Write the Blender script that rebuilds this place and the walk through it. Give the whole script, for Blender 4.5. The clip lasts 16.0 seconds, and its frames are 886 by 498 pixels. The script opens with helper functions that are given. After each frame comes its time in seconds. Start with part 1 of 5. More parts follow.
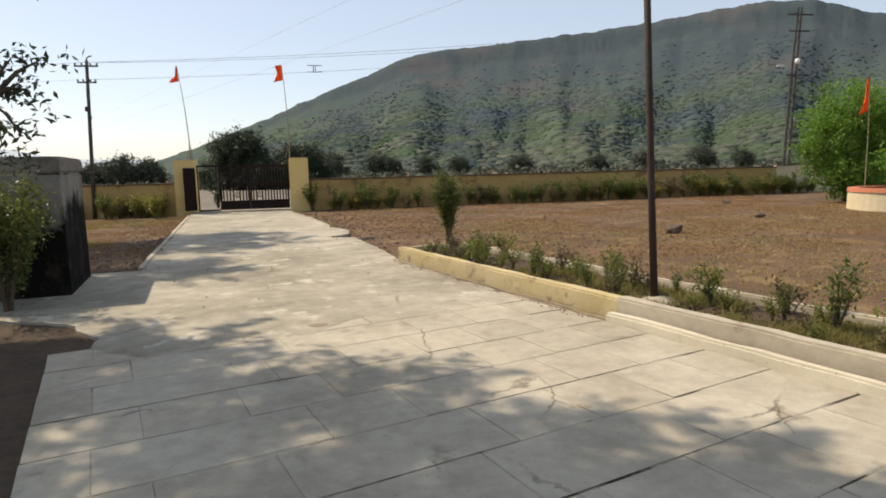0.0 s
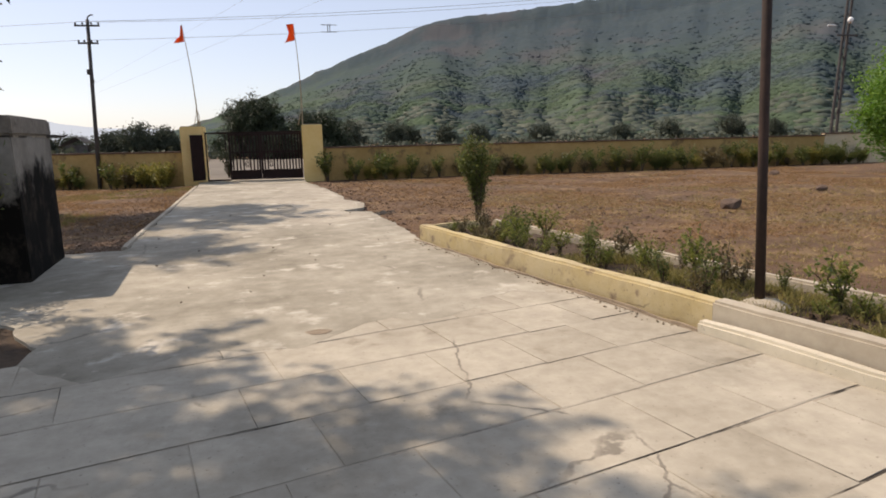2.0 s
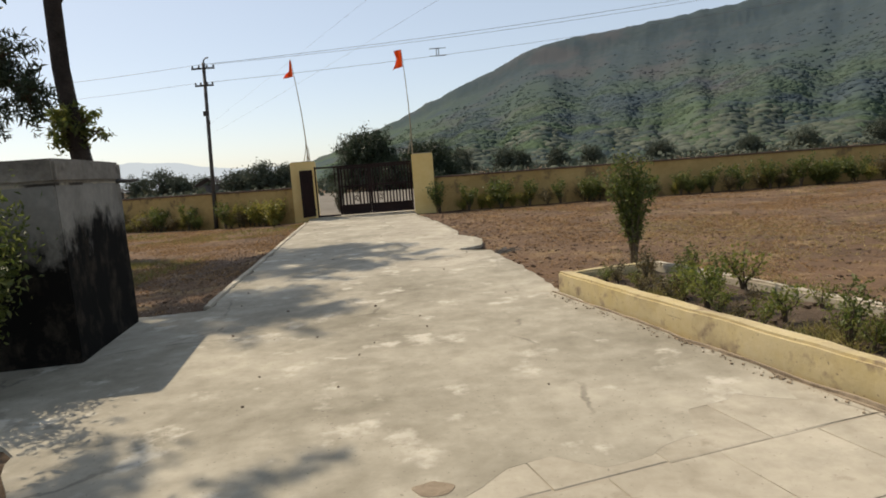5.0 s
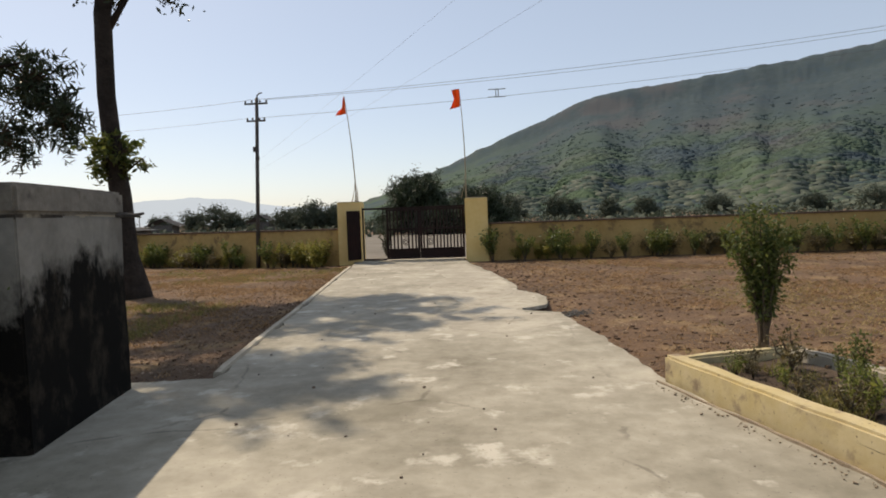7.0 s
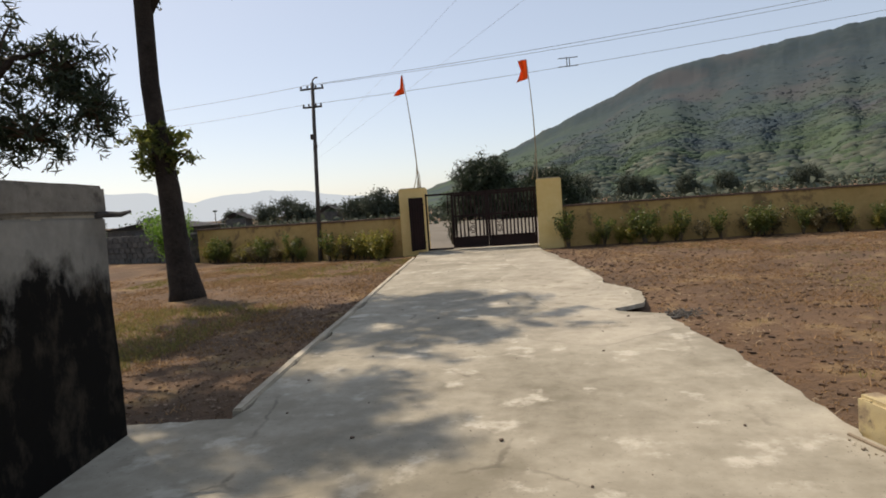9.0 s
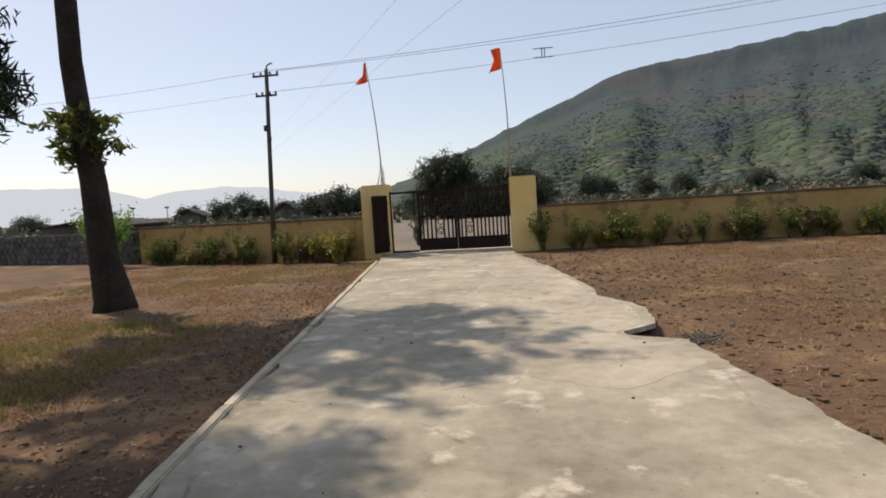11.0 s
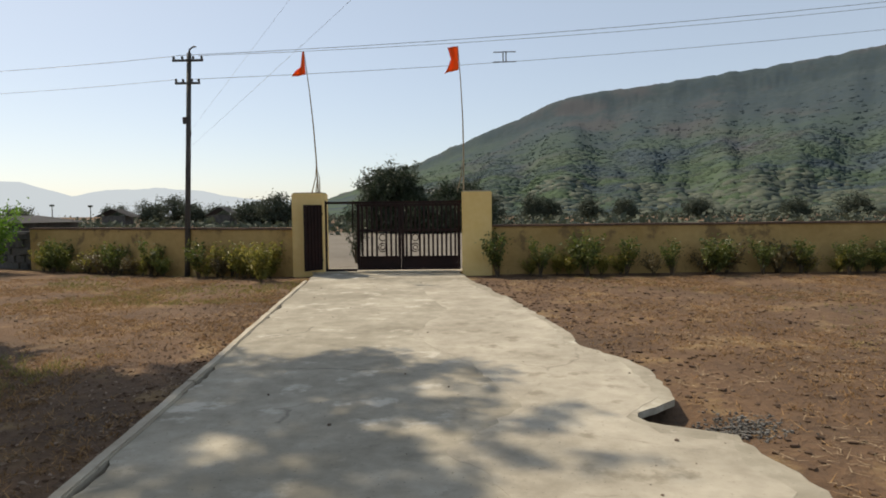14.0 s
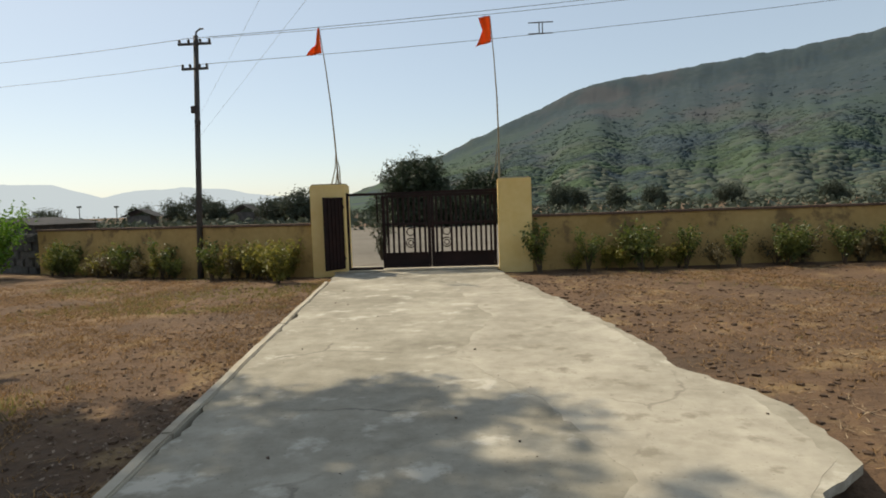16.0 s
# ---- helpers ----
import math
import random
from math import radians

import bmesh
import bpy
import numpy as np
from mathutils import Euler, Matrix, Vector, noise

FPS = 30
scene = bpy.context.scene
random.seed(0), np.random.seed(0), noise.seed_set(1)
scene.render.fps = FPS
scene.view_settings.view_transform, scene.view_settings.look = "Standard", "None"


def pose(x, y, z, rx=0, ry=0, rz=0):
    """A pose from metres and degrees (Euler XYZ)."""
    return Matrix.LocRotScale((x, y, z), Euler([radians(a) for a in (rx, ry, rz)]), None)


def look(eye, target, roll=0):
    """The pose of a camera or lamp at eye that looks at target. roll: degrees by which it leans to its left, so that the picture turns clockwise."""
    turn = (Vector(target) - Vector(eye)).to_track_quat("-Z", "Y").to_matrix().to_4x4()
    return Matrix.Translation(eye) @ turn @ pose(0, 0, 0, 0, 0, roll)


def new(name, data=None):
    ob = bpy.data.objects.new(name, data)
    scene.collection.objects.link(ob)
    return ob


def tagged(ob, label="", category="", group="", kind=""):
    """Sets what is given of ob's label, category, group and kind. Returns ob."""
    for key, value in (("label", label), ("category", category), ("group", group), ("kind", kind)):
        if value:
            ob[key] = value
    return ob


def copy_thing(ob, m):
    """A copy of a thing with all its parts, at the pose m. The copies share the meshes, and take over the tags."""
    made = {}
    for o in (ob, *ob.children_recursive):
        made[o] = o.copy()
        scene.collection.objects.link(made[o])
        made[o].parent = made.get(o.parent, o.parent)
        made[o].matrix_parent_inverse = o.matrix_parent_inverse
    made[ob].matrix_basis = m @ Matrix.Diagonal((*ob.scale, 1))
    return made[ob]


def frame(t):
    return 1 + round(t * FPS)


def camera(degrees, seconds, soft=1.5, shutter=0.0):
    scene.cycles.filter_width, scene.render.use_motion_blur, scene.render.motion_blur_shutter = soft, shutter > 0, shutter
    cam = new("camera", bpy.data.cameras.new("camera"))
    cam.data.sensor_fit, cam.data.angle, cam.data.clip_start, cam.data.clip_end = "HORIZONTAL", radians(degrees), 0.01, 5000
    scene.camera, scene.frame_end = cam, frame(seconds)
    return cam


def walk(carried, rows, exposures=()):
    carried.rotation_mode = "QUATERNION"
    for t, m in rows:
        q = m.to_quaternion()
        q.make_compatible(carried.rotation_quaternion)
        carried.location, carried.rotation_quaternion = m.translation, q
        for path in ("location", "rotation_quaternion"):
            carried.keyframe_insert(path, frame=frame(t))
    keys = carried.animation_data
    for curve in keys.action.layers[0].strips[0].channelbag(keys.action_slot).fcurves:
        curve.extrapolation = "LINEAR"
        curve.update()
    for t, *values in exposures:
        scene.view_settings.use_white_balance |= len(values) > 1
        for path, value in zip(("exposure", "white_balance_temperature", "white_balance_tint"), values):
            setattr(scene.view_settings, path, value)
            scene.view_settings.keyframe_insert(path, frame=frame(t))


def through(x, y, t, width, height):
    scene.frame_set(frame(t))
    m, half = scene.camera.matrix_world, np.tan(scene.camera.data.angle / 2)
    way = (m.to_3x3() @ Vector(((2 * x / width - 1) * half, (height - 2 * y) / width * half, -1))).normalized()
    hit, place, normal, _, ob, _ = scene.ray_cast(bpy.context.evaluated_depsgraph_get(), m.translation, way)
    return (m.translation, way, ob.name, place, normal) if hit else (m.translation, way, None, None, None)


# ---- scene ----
cam = camera(71.1, 16.0, 1.8)
PATH = [
    (0, (2.677, -0.063, 1.48), (3.085, 1.878, 1.22), -1.4),
    (0.5, (2.675, 0.256, 1.484), (3.068, 2.204, 1.258), -1.3),
    (1, (2.68, 0.624, 1.457), (3.01, 2.583, 1.225), -2.1),
    (1.5, (2.694, 1.028, 1.425), (3.124, 2.948, 1.071), -3.2),
    (2, (2.824, 1.368, 1.408), (3.17, 3.306, 1.055), -1.3),
    (2.5, (2.858, 1.723, 1.393), (3.306, 3.651, 1.104), -1.2),
    (3, (2.857, 2.08, 1.41), (3.355, 3.992, 1.1), -3.5),
    (3.5, (2.898, 2.374, 1.427), (3.018, 4.345, 1.109), -2.7),
    (4, (2.896, 2.683, 1.394), (2.958, 4.664, 1.132), -0.1),
    (4.5, (2.867, 2.984, 1.407), (2.885, 4.965, 1.133), -3.6),
    (7, (2.583, 4.778, 1.426), (2.44, 6.77, 1.321), -2.0),
    (7.5, (2.588, 5.143, 1.452), (2.273, 7.114, 1.33), -2.6),
    (8, (2.563, 5.534, 1.399), (2.247, 7.505, 1.272), -1.6),
    (8.5, (2.453, 5.868, 1.423), (2.297, 7.855, 1.266), -2.3),
    (9, (2.417, 6.245, 1.441), (2.054, 8.207, 1.298), -4.1),
    (11.3, (2.006, 7.771, 1.47), (1.775, 9.751, 1.313), -3.5),
    (11.5, (2.021, 7.876, 1.421), (1.709, 9.848, 1.3), -3.1),
    (12, (2.055, 8.283, 1.439), (1.779, 10.258, 1.28), -1.2),
    (12.5, (1.962, 8.585, 1.456), (1.897, 10.58, 1.346), -1.5),
    (13, (1.905, 8.905, 1.465), (1.651, 10.886, 1.364), -0.1),
    (13.5, (1.94, 9.391, 1.428), (1.811, 11.385, 1.337), 1.1),
    (14, (1.787, 9.671, 1.472), (1.739, 11.667, 1.356), -0.6),
    (14.5, (1.68, 10.02, 1.473), (1.554, 12.015, 1.41), -1.5),
    (15, (1.601, 10.442, 1.472), (1.599, 12.441, 1.413), -0.4),
    (15.5, (1.535, 10.703, 1.478), (1.395, 12.698, 1.451), -2.1),
    (16, (1.505, 11.186, 1.428), (1.38, 13.177, 1.29), -2.0),
]
TONE = ((0, 0.26, 7500, 14), (1.5, 0.22, 7300, 20), (3.5, 0.06, 7300, 19), (4.5, 0.08, 7400, 12), (7, 0.04, 7350, 14), (9, 0.04, 7400, 15), (11.5, 0.06, 7350, 17), (12.5, 0.00, 7300, 17), (13.5, 0.02, 7350, 16), (14.5, 0.04, 7400, 8), (16, 0.01, 7400, 8))
walk(cam, [(t, look(eye, target, roll)) for t, eye, target, roll in PATH], TONE)

# ---- sky and sun ----
SUN_AZ, SUN_EL = radians(-50), radians(51)  # measured clockwise from +y
world = bpy.data.worlds.new("hazy_sky")
scene.world = world
world.use_nodes = True
wn = world.node_tree
sky = wn.nodes.new("ShaderNodeTexSky")
sky.sky_type = "NISHITA"
sky.sun_disc = False
sky.sun_elevation, sky.sun_rotation = SUN_EL, SUN_AZ
sky.air_density, sky.dust_density, sky.ozone_density = 0.85, 0.9, 1.2
haze = wn.nodes.new("ShaderNodeMix")  # an even veil of dust over the whole sky
haze.data_type = "RGBA"
haze.inputs["Factor"].default_value = 0.45
haze.inputs["B"].default_value = (3.9, 4.8, 5.9, 1)
wn.links.new(sky.outputs[0], haze.inputs["A"])
wn.links.new(haze.outputs["Result"], wn.nodes["Background"].inputs[0])
wn.nodes["Background"].inputs[1].default_value = 0.144

sun = new("sun", bpy.data.lights.new("sun", "SUN"))
sun.data.energy, sun.data.angle, sun.data.color = 4.2, radians(0.6), (1.0, 0.93, 0.80)
sun_way = Vector((math.sin(SUN_AZ) * math.cos(SUN_EL), math.cos(SUN_AZ) * math.cos(SUN_EL), math.sin(SUN_EL)))
sun.matrix_world = look(sun_way * 60, (0, 0, 0))


# ---- materials ----


def rgb(c):
    return (c[0], c[1], c[2], 1.0)


def material(name, a, b, coarse=1.0, fine=14.0, rough=0.9, bump=0.3, depth=0.01, metal=0.0, spot=None, spot_scale=3.0, spot_at=0.6, each=0.0):
    """Two colours mixed by a coarse and a fine noise, an optional third one in patches, and a fine relief."""
    m = bpy.data.materials.new(name)
    m.use_nodes = True
    nt = m.node_tree
    N, L = nt.nodes, nt.links
    bsdf = N["Principled BSDF"]
    bsdf.inputs["Roughness"].default_value = rough
    bsdf.inputs["Metallic"].default_value = metal
    bsdf.inputs["Specular IOR Level"].default_value = 0.3
    geo = N.new("ShaderNodeNewGeometry")

    def noise_at(scale, detail=6.0):
        n = N.new("ShaderNodeTexNoise")
        n.inputs["Scale"].default_value, n.inputs["Detail"].default_value = scale, detail
        n.inputs["Roughness"].default_value = 0.62
        L.new(geo.outputs["Position"], n.inputs["Vector"])
        return n

    n1, n2 = noise_at(coarse), noise_at(fine, 8.0)
    add = N.new("ShaderNodeMath")
    add.operation = "MULTIPLY_ADD"
    L.new(n2.outputs[0], add.inputs[0])
    add.inputs[1].default_value = 0.55
    L.new(n1.outputs[0], add.inputs[2])
    last = add.outputs[0]
    if each:
        info = N.new("ShaderNodeObjectInfo")
        vary = N.new("ShaderNodeMath")
        vary.operation = "MULTIPLY_ADD"
        L.new(info.outputs["Random"], vary.inputs[0])
        vary.inputs[1].default_value = each
        L.new(last, vary.inputs[2])
        last = vary.outputs[0]
    ramp = N.new("ShaderNodeMapRange")
    ramp.inputs["From Min"].default_value, ramp.inputs["From Max"].default_value = 0.52 + each / 2, 1.02 + each / 2
    L.new(last, ramp.inputs["Value"])
    mix = N.new("ShaderNodeMix")
    mix.data_type = "RGBA"
    mix.inputs["A"].default_value, mix.inputs["B"].default_value = rgb(a), rgb(b)
    L.new(ramp.outputs[0], mix.inputs["Factor"])
    colour = mix.outputs["Result"]
    if spot:
        n3 = noise_at(spot_scale, 9.0)
        cut = N.new("ShaderNodeMapRange")
        cut.inputs["From Min"].default_value, cut.inputs["From Max"].default_value = spot_at, spot_at + 0.08
        L.new(n3.outputs[0], cut.inputs["Value"])
        mix2 = N.new("ShaderNodeMix")
        mix2.data_type = "RGBA"
        L.new(cut.outputs[0], mix2.inputs["Factor"])
        L.new(colour, mix2.inputs["A"])
        mix2.inputs["B"].default_value = rgb(spot)
        colour = mix2.outputs["Result"]
    L.new(colour, bsdf.inputs["Base Color"])
    if bump:
        bp = N.new("ShaderNodeBump")
        bp.inputs["Strength"].default_value, bp.inputs["Distance"].default_value = bump, depth
        L.new(add.outputs[0], bp.inputs["Height"])
        L.new(bp.outputs[0], bsdf.inputs["Normal"])
    return m


def leaf_material(name, a, b, through=0.35, rough=0.5):
    """Leaves: a colour of its own for each leaf, with some light passing through."""
    m = bpy.data.materials.new(name)
    m.use_nodes = True
    N, L = m.node_tree.nodes, m.node_tree.links
    bsdf = N["Principled BSDF"]
    bsdf.inputs["Roughness"].default_value = rough
    geo = N.new("ShaderNodeNewGeometry")
    mix = N.new("ShaderNodeMix")
    mix.data_type = "RGBA"
    mix.inputs["A"].default_value, mix.inputs["B"].default_value = rgb(a), rgb(b)
    L.new(geo.outputs["Random Per Island"], mix.inputs["Factor"])
    L.new(mix.outputs["Result"], bsdf.inputs["Base Color"])
    tr = N.new("ShaderNodeBsdfTranslucent")
    L.new(mix.outputs["Result"], tr.inputs["Color"])
    sh = N.new("ShaderNodeMixShader")
    sh.inputs[0].default_value = through
    L.new(bsdf.outputs[0], sh.inputs[1])
    L.new(tr.outputs[0], sh.inputs[2])
    L.new(sh.outputs[0], N["Material Output"].inputs[0])
    return m


def weathered(m, crack=1.1, cracks=0.5, stain=(0.20, 0.17, 0.125), stain_scale=0.5, stain_at=0.55, speck=0.5):
    """Adds broad dark stains, fine specks and broken hairline cracks to a paving material."""
    N, L = m.node_tree.nodes, m.node_tree.links
    bsdf = N["Principled BSDF"]
    colour = bsdf.inputs["Base Color"].links[0].from_socket
    geo = N.new("ShaderNodeNewGeometry")

    def layer(before, factor, paint):
        mix = N.new("ShaderNodeMix")
        mix.data_type = "RGBA"
        L.new(factor, mix.inputs["Factor"])
        L.new(before, mix.inputs["A"])
        mix.inputs["B"].default_value = rgb(paint)
        return mix.outputs["Result"]

    def cut(value, lo, hi, most):
        r = N.new("ShaderNodeMapRange")
        r.inputs["From Min"].default_value, r.inputs["From Max"].default_value = lo, hi
        r.inputs["To Max"].default_value = most
        L.new(value, r.inputs["Value"])
        return r.outputs[0]

    def noise_at(scale, detail, rough, vector=None):
        n = N.new("ShaderNodeTexNoise")
        n.inputs["Scale"].default_value, n.inputs["Detail"].default_value, n.inputs["Roughness"].default_value = scale, detail, rough
        L.new(vector or geo.outputs["Position"], n.inputs["Vector"])
        return n

    colour = layer(colour, cut(noise_at(stain_scale, 9, 0.7).outputs[0], stain_at, stain_at + 0.16, 0.62), stain)
    colour = layer(colour, cut(noise_at(34, 3, 0.6).outputs[0], 0.64, 0.72, speck), (0.10, 0.085, 0.065))
    warp = noise_at(2.6, 4, 0.6)
    shift = N.new("ShaderNodeVectorMath")
    shift.operation = "MULTIPLY_ADD"
    L.new(warp.outputs["Color"], shift.inputs[0])
    shift.inputs[1].default_value = (0.22, 0.22, 0.22)
    L.new(geo.outputs["Position"], shift.inputs[2])
    cell = N.new("ShaderNodeTexVoronoi")
    cell.feature = "DISTANCE_TO_EDGE"
    cell.inputs["Scale"].default_value = crack
    L.new(shift.outputs[0], cell.inputs["Vector"])
    line = cut(cell.outputs["Distance"], 0.011, 0.004, 1.0)
    gate = cut(noise_at(0.9, 5, 0.6).outputs[0], 0.53, 0.60, cracks)
    both = N.new("ShaderNodeMath")
    both.operation = "MULTIPLY"
    L.new(line, both.inputs[0])
    L.new(gate, both.inputs[1])
    colour = layer(colour, both.outputs[0], (0.07, 0.058, 0.045))
    L.new(colour, bsdf.inputs["Base Color"])
    return m


def hillside(name, gain, through):
    """Scrub: blue-grey with the haze of distance put into the colour, paler open patches, greener in broad patches on
    the lower slopes; each crown a little of its own.
    """
    m = bpy.data.materials.new(name)
    m.use_nodes = True
    N, L = m.node_tree.nodes, m.node_tree.links
    bsdf = N["Principled BSDF"]
    bsdf.inputs["Roughness"].default_value = 1.0
    bsdf.inputs["Specular IOR Level"].default_value = 0.05
    geo = N.new("ShaderNodeNewGeometry")
    xyz = N.new("ShaderNodeSeparateXYZ")
    L.new(geo.outputs["Position"], xyz.inputs[0])

    def factor(scale, lo, hi, detail=7.0):
        n = N.new("ShaderNodeTexNoise")
        n.inputs["Scale"].default_value, n.inputs["Detail"].default_value, n.inputs["Roughness"].default_value = scale, detail, 0.65
        L.new(geo.outputs["Position"], n.inputs["Vector"])
        r = N.new("ShaderNodeMapRange")
        r.inputs["From Min"].default_value, r.inputs["From Max"].default_value = lo, hi
        L.new(n.outputs[0], r.inputs["Value"])
        return r.outputs[0]

    def mixed(f, a, b):
        mix = N.new("ShaderNodeMix")
        mix.data_type = "RGBA"
        L.new(f, mix.inputs["Factor"])
        for key, c in (("A", a), ("B", b)):
            if isinstance(c, tuple):
                mix.inputs[key].default_value = rgb([v * gain for v in c])
            else:
                L.new(c, mix.inputs[key])
        return mix.outputs["Result"]

    # distance haze is mixed into these colours, hence the blue-grey
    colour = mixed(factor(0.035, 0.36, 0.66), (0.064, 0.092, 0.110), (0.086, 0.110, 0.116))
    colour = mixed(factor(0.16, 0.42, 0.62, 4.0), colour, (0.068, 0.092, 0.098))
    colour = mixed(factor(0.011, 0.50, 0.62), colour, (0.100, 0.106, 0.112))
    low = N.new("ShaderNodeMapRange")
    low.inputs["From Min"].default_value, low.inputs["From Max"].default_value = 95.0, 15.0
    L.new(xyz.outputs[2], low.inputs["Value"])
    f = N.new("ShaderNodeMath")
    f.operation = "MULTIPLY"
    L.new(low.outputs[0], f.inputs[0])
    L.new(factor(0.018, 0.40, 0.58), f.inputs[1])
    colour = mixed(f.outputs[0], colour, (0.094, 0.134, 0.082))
    own = N.new("ShaderNodeMapRange")
    own.inputs["To Min"].default_value, own.inputs["To Max"].default_value = 0.86, 1.14
    L.new(geo.outputs["Random Per Island"], own.inputs["Value"])
    scale = N.new("ShaderNodeVectorMath")
    scale.operation = "SCALE"
    L.new(colour, scale.inputs[0])
    L.new(own.outputs[0], scale.inputs["Scale"])
    L.new(scale.outputs[0], bsdf.inputs["Base Color"])
    tr = N.new("ShaderNodeBsdfTranslucent")
    L.new(scale.outputs[0], tr.inputs["Color"])
    sh = N.new("ShaderNodeMixShader")
    sh.inputs[0].default_value = through
    L.new(bsdf.outputs[0], sh.inputs[1])
    L.new(tr.outputs[0], sh.inputs[2])
    L.new(sh.outputs[0], N["Material Output"].inputs[0])
    return m


def damp_concrete():
    """Grey render with a black mould stain that creeps up from the ground with a torn upper edge, and streaks."""
    m = material("mouldy_concrete", (0.145, 0.134, 0.118), (0.275, 0.258, 0.228), 1.2, 11, 0.95, 0.5, 0.012)
    N, L = m.node_tree.nodes, m.node_tree.links
    bsdf = N["Principled BSDF"]
    before = bsdf.inputs["Base Color"].links[0].from_socket
    geo = N.new("ShaderNodeNewGeometry")
    xyz = N.new("ShaderNodeSeparateXYZ")
    L.new(geo.outputs["Position"], xyz.inputs[0])
    stretch = N.new("ShaderNodeMapping")
    stretch.inputs["Scale"].default_value = (1.0, 1.0, 0.7)
    L.new(geo.outputs["Position"], stretch.inputs[0])
    n = N.new("ShaderNodeTexNoise")
    n.inputs["Scale"].default_value, n.inputs["Detail"].default_value = 2.2, 10
    n.inputs["Roughness"].default_value = 0.68
    L.new(stretch.outputs[0], n.inputs["Vector"])
    h = N.new("ShaderNodeMath")
    h.operation = "MULTIPLY_ADD"
    L.new(n.outputs[0], h.inputs[0])
    h.inputs[1].default_value = -1.62
    L.new(xyz.outputs[2], h.inputs[2])
    cut = N.new("ShaderNodeMapRange")
    cut.inputs["From Min"].default_value, cut.inputs["From Max"].default_value = 0.17, 0.44
    cut.inputs["To Min"].default_value, cut.inputs["To Max"].default_value = 0.985, 0.0
    L.new(h.outputs[0], cut.inputs["Value"])
    mix = N.new("ShaderNodeMix")
    mix.data_type = "RGBA"
    L.new(cut.outputs[0], mix.inputs["Factor"])
    L.new(before, mix.inputs["A"])
    n2 = N.new("ShaderNodeTexNoise")
    n2.inputs["Scale"].default_value, n2.inputs["Detail"].default_value, n2.inputs["Roughness"].default_value = 5.0, 9, 0.7
    L.new(stretch.outputs[0], n2.inputs["Vector"])
    far = N.new("ShaderNodeMapRange")
    far.inputs["From Min"].default_value, far.inputs["From Max"].default_value = 0.50, 0.78
    L.new(n2.outputs[0], far.inputs["Value"])
    black = N.new("ShaderNodeMix")
    black.data_type = "RGBA"
    black.inputs["A"].default_value, black.inputs["B"].default_value = (0.005, 0.0045, 0.004, 1), (0.060, 0.047, 0.034, 1)
    L.new(far.outputs[0], black.inputs["Factor"])
    L.new(black.outputs["Result"], mix.inputs["B"])
    bsdf.inputs["Specular IOR Level"].default_value = 0.08
    L.new(mix.outputs["Result"], bsdf.inputs["Base Color"])
    return m


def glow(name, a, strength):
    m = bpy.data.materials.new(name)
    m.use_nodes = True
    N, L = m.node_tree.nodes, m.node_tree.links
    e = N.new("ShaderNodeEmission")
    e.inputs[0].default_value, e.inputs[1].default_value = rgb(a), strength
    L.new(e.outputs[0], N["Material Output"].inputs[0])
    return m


M_EARTH = weathered(material("dry_earth", (0.066, 0.041, 0.026), (0.182, 0.108, 0.060), 0.55, 11.0, 1.0, 1.0, 0.08, spot=(0.215, 0.142, 0.072), spot_scale=1.1, spot_at=0.55), 1.0, 0.0, (0.075, 0.054, 0.037), 0.33, 0.51, 0.8)
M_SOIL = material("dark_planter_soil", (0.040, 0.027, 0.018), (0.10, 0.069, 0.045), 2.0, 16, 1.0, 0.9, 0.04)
M_CONC = weathered(material("worn_concrete", (0.180, 0.160, 0.118), (0.43, 0.392, 0.314), 0.7, 5.0, 0.92, 0.6, 0.018, spot=(0.48, 0.442, 0.366), spot_scale=2.2, spot_at=0.57), 0.55, 0.45, (0.19, 0.170, 0.125), 0.6, 0.50, 0.75)
M_TOPPING = weathered(material("pale_cement_topping", (0.25, 0.222, 0.172), (0.47, 0.428, 0.345), 0.8, 6, 0.92, 0.5, 0.012, spot=(0.24, 0.212, 0.16), spot_scale=2.4, spot_at=0.57), 0.8, 0.35, (0.21, 0.186, 0.142), 1.1, 0.52, 0.6)
M_SLAB = weathered(material("stone_slab", (0.26, 0.228, 0.172), (0.46, 0.415, 0.33), 0.9, 9, 0.85, 0.5, 0.014, spot=(0.24, 0.205, 0.15), spot_scale=2.2, spot_at=0.62, each=0.12), 0.9, 0.6, (0.20, 0.178, 0.135), 0.7, 0.55, 0.5)
M_JOINT = material("joint_dirt", (0.03, 0.025, 0.02), (0.09, 0.074, 0.058), 3, 25, 1.0, 0.6, 0.01, spot=(0.33, 0.29, 0.225), spot_scale=1.5, spot_at=0.41)
M_KERB_Y = weathered(material("yellow_washed_plaster", (0.43, 0.335, 0.15), (0.51, 0.43, 0.27), 1.3, 10, 0.95, 0.6, 0.014, spot=(0.25, 0.19, 0.125), spot_scale=3.4, spot_at=0.54), 1.6, 0.5, (0.28, 0.22, 0.14), 1.6, 0.53, 0.7)
M_KERB_G = material("bare_kerb_cement", (0.31, 0.265, 0.20), (0.48, 0.43, 0.34), 1.3, 10, 0.95, 0.4, 0.01, spot=(0.21, 0.165, 0.12), spot_scale=2.0, spot_at=0.60)
M_LEDGE = weathered(material("pale_ledge_cement", (0.44, 0.395, 0.30), (0.60, 0.55, 0.44), 1.0, 9, 0.92, 0.5, 0.01, spot=(0.34, 0.29, 0.21), spot_scale=2.2, spot_at=0.6), 1.2, 0.5, (0.36, 0.31, 0.225), 1.0, 0.57, 0.5)
